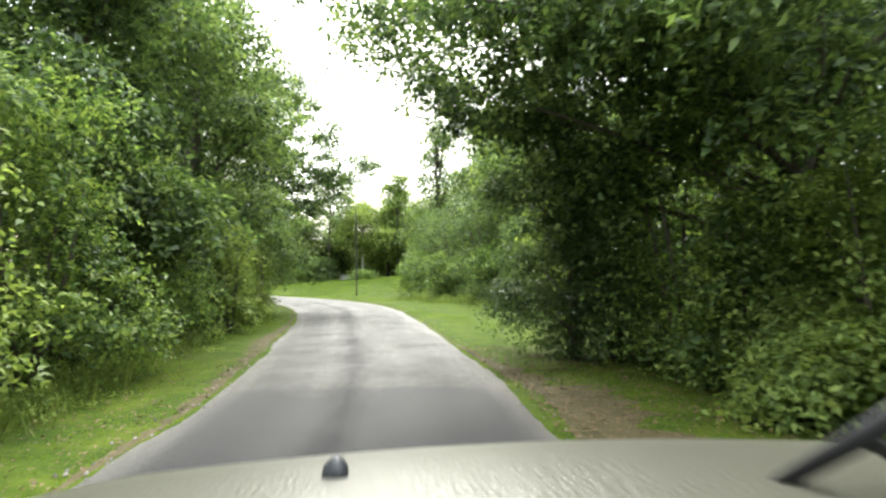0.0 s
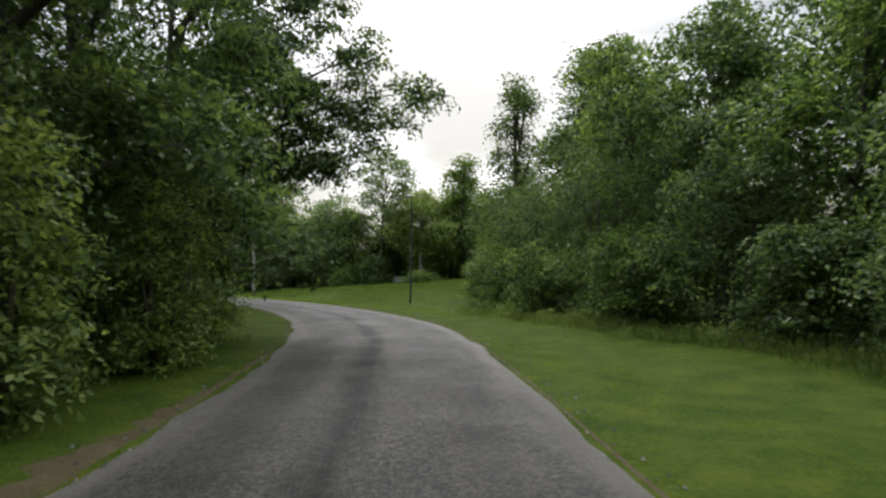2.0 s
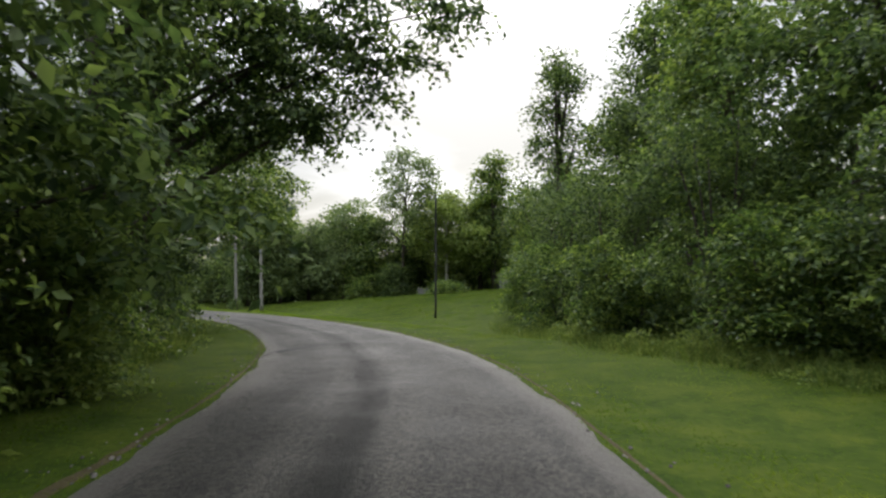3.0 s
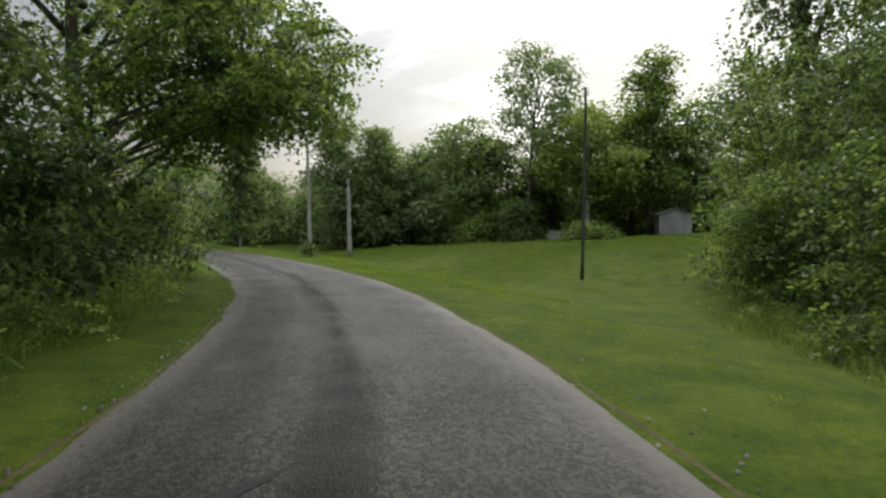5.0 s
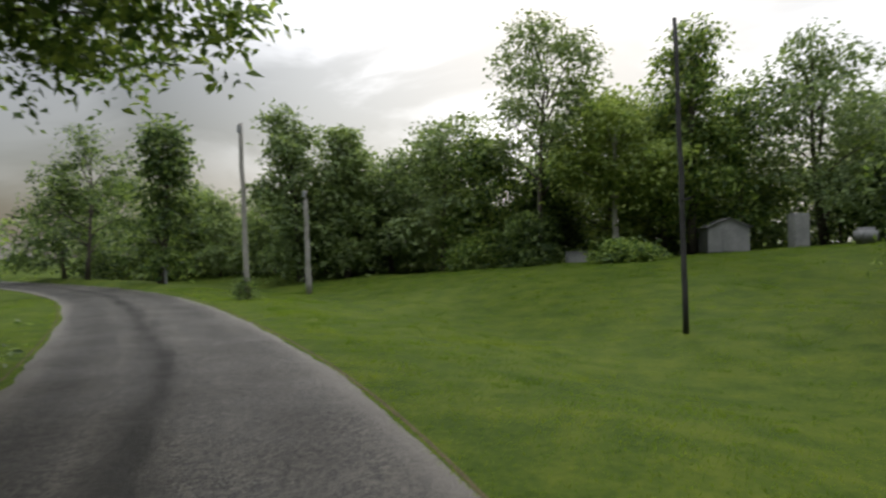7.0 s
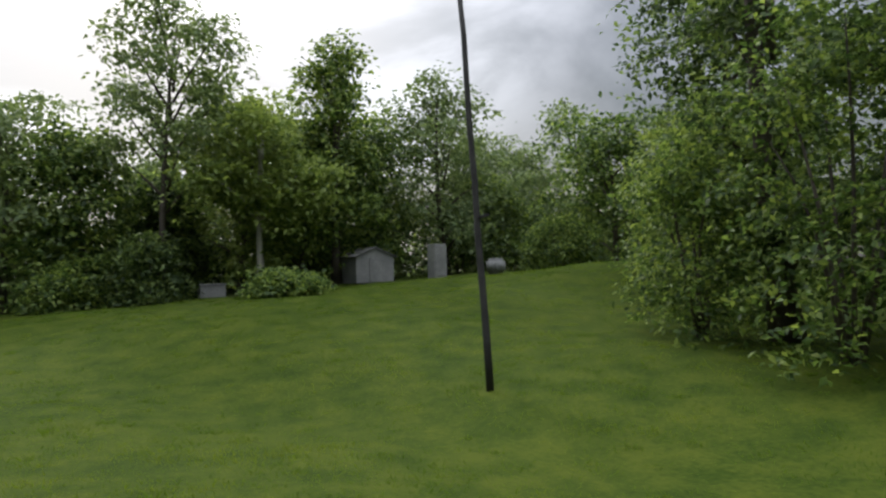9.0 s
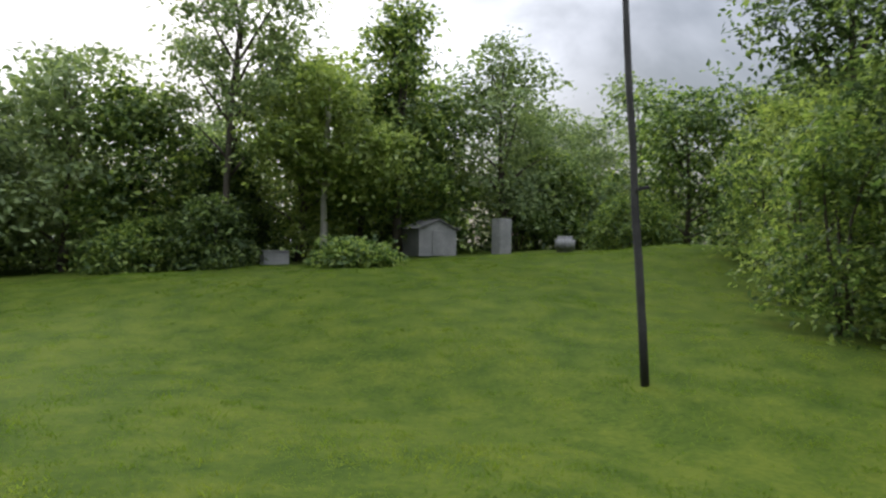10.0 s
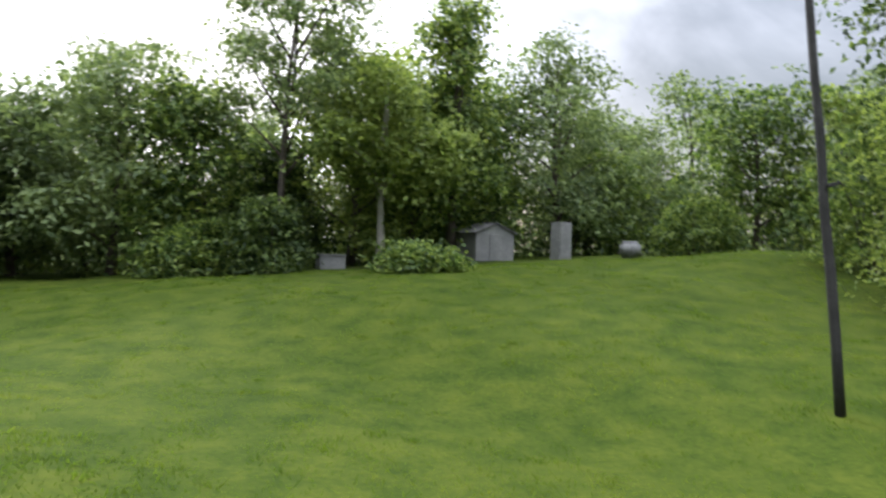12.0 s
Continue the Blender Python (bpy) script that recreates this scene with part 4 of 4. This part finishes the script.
def make_grass():
    rng = np.random.default_rng(9)
    rows = int(np.argmin(np.abs(LINE[:, 1] + 2))), int(np.argmin(np.abs(LINE[:, 0] + 30)))
    xs, ys = [], []
    for sign, reach, n in ((1, 5.5, 150000), (-1, 2.6, 70000)):
        p, i, side = grow(n, rng, rows, -0.14, reach, 1.35)
        q = p + RIGHT[i] * (sign * (HALF[i] + side))[:, None]
        xs.append(q[:, 0]), ys.append(q[:, 1])
    # tufts that creep over the lane's edges
    seeds = 2600
    p, i, side = grow(seeds, rng, rows, -0.26, 0.12)
    p = p + RIGHT[i] * (np.where(rng.uniform(0, 1, seeds) < 0.5, 1, -1) * (HALF[i] + side))[:, None]
    p = (p[:, None] + rng.normal(0, 1, (seeds, 12, 2)) * rng.uniform(0.02, 0.09, (seeds, 1, 1))).reshape(-1, 2)
    xs.append(p[:, 0]), ys.append(p[:, 1])
    lx, ly = rng.uniform(-24, 6, 110000), rng.uniform(43, 69, 110000)
    side, near = beside(lx, ly)
    keep = side > HALF[near] + 0.2
    xs.append(lx[keep]), ys.append(ly[keep])
    # thicker tufts here and there on the lawn
    seeds = 2600
    tx, ty = rng.uniform(-24, 4, seeds), rng.uniform(45, 69, seeds)
    side, near = beside(tx, ty)
    keep = side > HALF[near] + 0.6
    p = (np.stack([tx, ty], 1)[keep][:, None] + rng.normal(0, 1, (int(keep.sum()), 30, 2)) * rng.uniform(0.05, 0.22, (int(keep.sum()), 1, 1))).reshape(-1, 2)
    blades("grass_tufts", "coarser tufts of green grass on the lawn", "grass", p[:, 0], p[:, 1], 0.06, 0.007, BLADE, rng, 0.7)
    blades("grass", "short mown green grass beside the lane", "grass", np.concatenate(xs), np.concatenate(ys), 0.028, 0.006, BLADE, rng, 0.9)
    # taller growth where the mowing stops
    edge = np.array([(4.9, 15.5), (4.5, 19), (3.9, 23), (2.6, 26), (1.0, 28.6), (-0.3, 31.8), (-1.7, 36), (-2.7, 41), (-3.3, 45.5)])
    e = spline(edge, 0.1)
    i = rng.integers(0, len(e), 13000)
    q = e[i] + rng.normal(0, 0.5, (13000, 2)) + (0.6, 0.1)
    blades("tall_weeds", "uncut grass and weeds under the wood's edge", "weeds", q[:, 0], q[:, 1], 0.36, 0.009, WEED, rng)
    undergrowth(e, (0.75, 0.1), 520, "low leafy plants along the foot of the wood", rng)
    hedge = np.array([(-4.6, -2), (-4.7, 6), (-5.2, 10), (-6.2, 16.5), (-7.2, 20.5), (-8.3, 25.0), (-9.3, 29), (-12.0, 35), (-14.4, 39), (-17.4, 43)])
    e = spline(hedge, 0.1)
    i = rng.integers(0, len(e), 9000)
    q = e[i] + rng.normal(0, 0.3, (9000, 2)) - (0.35, 0)
    blades("tall_weeds", "uncut grass and weeds at the hedge's foot", "weeds", q[:, 0], q[:, 1], 0.32, 0.014, WEED, rng)
    undergrowth(e, (-0.45, 0.0), 300, "low leafy plants along the foot of the hedge", rng)
    # dead leaves on the verges by the start
    n = 7000
    p, i, side = grow(n, rng, (rows[0], rows[0] + 30), -0.1, 2.4, 1.3)
    q = p + RIGHT[i] * (np.where(rng.uniform(0, 1, n) < 0.75, 1, -1) * (HALF[i] + side))[:, None]
    where = np.stack([q[:, 0], q[:, 1], lie(q[:, 0], q[:, 1]) + 0.05], 1)
    tagged(link("dead_leaves", mesh_of("dead_leaves", *leaves(where, np.tile((0, 0, 1.0), (n, 1)), 0.05, rng, 0, 0.3, 0.3)), LITTER),
           "fallen brown leaves on the verges", "dead leaves", kind="stuff")


make_grass()


# ---- the car, where it sets out ----
def surface(name, rows, mat, parent, label="", smooth=True, thick=0.0):
    """A sheet through rows of points, with thickness."""
    bm = bmesh.new()
    grid = [[bm.verts.new(p) for p in row] for row in rows]
    for low, high in zip(grid, grid[1:]):
        for j in range(len(low) - 1):
            bm.faces.new((low[j], low[j + 1], high[j + 1], high[j]))
    if thick:
        bmesh.ops.recalc_face_normals(bm, faces=bm.faces[:])
        bmesh.ops.solidify(bm, geom=bm.faces[:], thickness=thick)
    return part(name, bm, mat, parent, label, smooth)


def block(name, size, at, mat, parent, label="", round_=0.01, turn=None):
    bm = bmesh.new()
    bmesh.ops.create_cube(bm, size=1, matrix=Matrix.Translation(at) @ (turn or Matrix.Identity(4)) @ Matrix.Diagonal((*size, 1)))
    bmesh.ops.bevel(bm, geom=bm.edges[:], offset=round_, segments=2, affect="EDGES")
    return part(name, bm, mat, parent, label)


def rod(name, points, radii, mat, parent, label="", sides=8):
    bm = bmesh.new()
    stick(bm, points, radii, sides)
    return part(name, bm, mat, parent, label, True)


def bonnet(u, v):
    """The bonnet's height, u across and v ahead of the driver's eye."""
    f = (v - 0.72) / 1.2
    return 1.325 - 0.09 * f - 0.245 * f * f - 0.05 * (u / 1.03) ** 2 - 0.05 * max(0, (abs(u) - 0.88) / 0.15) ** 2


def slim(v):
    """The bonnet narrows towards the front."""
    return 1.03 - 0.24 * ((v - 0.72) / 1.2) ** 2


def make_car():
    car = empty("car", pose(0.32, 0, 0, 0, 0, 0.4), "front of a cream car with a rain-wet bonnet", "car")
    us = [-1.03 + 2.06 * k / 24 for k in range(25)]
    vs = [0.60 + 1.32 * k / 17 for k in range(18)]
    rows = [[(u * slim(v), v - 0.10 * (u / 1.03) ** 2 * (v - 0.72) / 1.2, bonnet(u, v)) for u in us] for v in vs]
    rows.append([(u * slim(1.92), 1.955 - 0.10 * (u / 1.03) ** 2, bonnet(u, 1.92) - 0.035) for u in us])
    hood = surface("hood", rows, PAINT, car, "cream painted bonnet beaded with rain", thick=-0.012)
    # rain on the bonnet
    rng = np.random.default_rng(12)
    drop = bmesh.new()
    bmesh.ops.create_icosphere(drop, subdivisions=1, radius=1)
    base = np.array([v.co for v in drop.verts])
    tri = np.array([[v.index for v in f.verts] for f in drop.faces])
    drop.free()
    verts, faces = [], []
    for k in range(3600):
        u, v = rng.uniform(-0.98, 0.95), rng.uniform(0.75, 1.9)
        r = rng.uniform(0.0026, 0.0075) * (1.6 if rng.uniform() < 0.06 else 1)
        verts.append(base * (r * rng.uniform(0.9, 1.6), r, r * 0.75) + (u * slim(v), v - 0.10 * (u / 1.03) ** 2 * (v - 0.72) / 1.2, bonnet(u, v) + r * 0.15))
        faces.append(tri + 12 * k)
    link("raindrops", mesh_of("raindrops", np.concatenate(verts), np.concatenate(faces)), WATER, hood, "clear raindrops")
    for s in (-1, 1):
        side = [[(s * (1.03 * slim(v) + 0.012 * math.sin(math.pi * q)), v - 0.10 * (v - 0.72) / 1.2, (bonnet(1.03, v) - 0.012) * (1 - q) + 0.62 * q) for q in (0, 0.2, 0.45, 0.7, 1)] for v in vs]
        surface("fender", side, PAINT, car, "cream front wing", thick=0.012)
        wheel = empty("wheel", pose(s * 0.76, 1.28, 0.36, 0, 90, 0), "", "")
        wheel.parent = car
        bm = bmesh.new()
        bmesh.ops.create_cone(bm, cap_ends=True, segments=32, radius1=0.36, radius2=0.36, depth=0.23)
        bmesh.ops.bevel(bm, geom=bm.edges[:], offset=0.025, segments=2, affect="EDGES")
        part("tyre", bm, RUBBER, wheel, "black rubber tyre", True)
        bm = bmesh.new()
        bmesh.ops.create_cone(bm, cap_ends=True, segments=24, radius1=0.22, radius2=0.22, depth=0.25)
        bmesh.ops.bevel(bm, geom=bm.edges[:], offset=0.012, segments=2, affect="EDGES")
        part("rim", bm, METAL, wheel, "grey metal rim", True)
        nozzle = bmesh.new()
        foot = Vector((s * 0.44 - 0.03, 0.86, bonnet(0.44, 0.86) - 0.004))
        stick(nozzle, [foot + Vector((0, 0.004 * k, h)) for k, h in enumerate((0, 0.016, 0.027, 0.034, 0.037))], [0.0185, 0.0185, 0.0165, 0.011, 0.004], 16)
        part("washer_nozzle", nozzle, BLACK, car, "black plastic washer nozzle", True)
    front = [[(u * slim(1.92), 1.955 - 0.10 * (u / 1.03) ** 2 + 0.03 * math.sin(math.pi * q), (bonnet(u, 1.92) - 0.036) * (1 - q) + 0.45 * q) for u in us] for q in (0, 0.25, 0.5, 0.75, 1)]
    surface("front_panel", front, PAINT, car, "cream front panel", thick=0.012)
    # scuttle, wipers and windscreen seal
    scuttle = [[(u, 0.59 - 0.10 * q - 0.12 * (u / 1.03) ** 2, 1.315 - 0.03 * q - 0.05 * (u / 1.03) ** 2) for u in us] for q in (0, 0.35, 0.7, 1)]
    surface("scuttle", scuttle, BLACK, car, "black plastic scuttle below the windscreen", thick=0.012)
    wiper = empty("wiper", pose(0, 0, 0), "", "")
    wiper.parent = car
    rod("wiper_arm", [(-0.45, 0.53, 1.285), (-0.30, 0.53, 1.305), (0.05, 0.52, 1.312)], [0.014, 0.011, 0.007], BLACK, wiper)
    rod("wiper_blade", [(-0.62, 0.48, 1.297), (-0.2, 0.51, 1.314), (0.18, 0.515, 1.314)], [0.008, 0.013, 0.008], RUBBER, wiper)
    wiper = empty("wiper", pose(0, 0, 0), "", "")
    wiper.parent = car
    rod("wiper_arm", [(0.50, 0.70, 1.31), (0.26, 0.74, 1.33), (0.14, 0.69, 1.40), (0.16, 0.645, 1.44)], [0.014, 0.012, 0.010, 0.007], BLACK, wiper)
    rod("wiper_blade", [(0.06, 0.76, 1.315), (0.15, 0.66, 1.425), (0.24, 0.56, 1.545)], [0.009, 0.014, 0.009], RUBBER, wiper, "black wiper blade caught in mid-sweep")
    seal = [(u, 0.475 - 0.12 * (u / 1.03) ** 2, 1.30 - 0.05 * (u / 1.03) ** 2) for u in us]
    rod("windscreen_seal", seal, [0.012] * len(seal), RUBBER, car, "black rubber windscreen seal", 6)
    # dashboard with the demister slot
    dash = []
    for q in range(9):
        f = q / 8
        dash.append([(u * 0.93, 0.455 - 0.315 * f - 0.10 * (u / 1.03) ** 2 * (1 - f), 1.275 + 0.02 * math.sin(math.pi * f) - 0.05 * (u / 1.03) ** 2 * (1 - f) - (0.05 if f == 1 else 0)) for u in us])
    dash.append([(u * 0.93, 0.15, 1.02) for u in us])
    dashboard = surface("dashboard", dash, DASH, car, "pale grey moulded dashboard", thick=0.01)
    block("demister_slot", (0.74, 0.028, 0.006), (0.30, 0.36, 1.290), BLACK, dashboard, "black slotted demister vent", 0.002)
    for k in range(12):
        block("slat", (0.006, 0.026, 0.005), (-0.03 + 0.06 * k, 0.36, 1.2945), DASH, dashboard, round_=0.001)
    for s in (-1, 1):
        rod("pillar_trim", [(s * 0.90, 0.40, 1.24), (s * 0.86, 0.10, 1.50), (s * 0.80, -0.22, 1.72)], [0.055, 0.050, 0.045], TRIM, car, "tan moulded pillar trim", 10)
        rod("pillar_seal", [(s * 0.865, 0.46, 1.25), (s * 0.825, 0.15, 1.53), (s * 0.77, -0.17, 1.75)], [0.014, 0.014, 0.014], RUBBER, car, "black rubber pillar seal", 6)
    block("bulkhead", (1.80, 0.03, 0.95), (0, 0.47, 0.74), BLACK, car, "black bulkhead under the dashboard", 0.008)
    block("chassis_rail", (0.08, 2.3, 0.12), (-0.45, 0.78, 0.42), BLACK, car, "black chassis rail")
    block("chassis_rail", (0.08, 2.3, 0.12), (0.45, 0.78, 0.42), BLACK, car, "black chassis rail")
    block("axle", (1.5, 0.08, 0.08), (0, 1.28, 0.36), BLACK, car, "black front axle")


make_car()
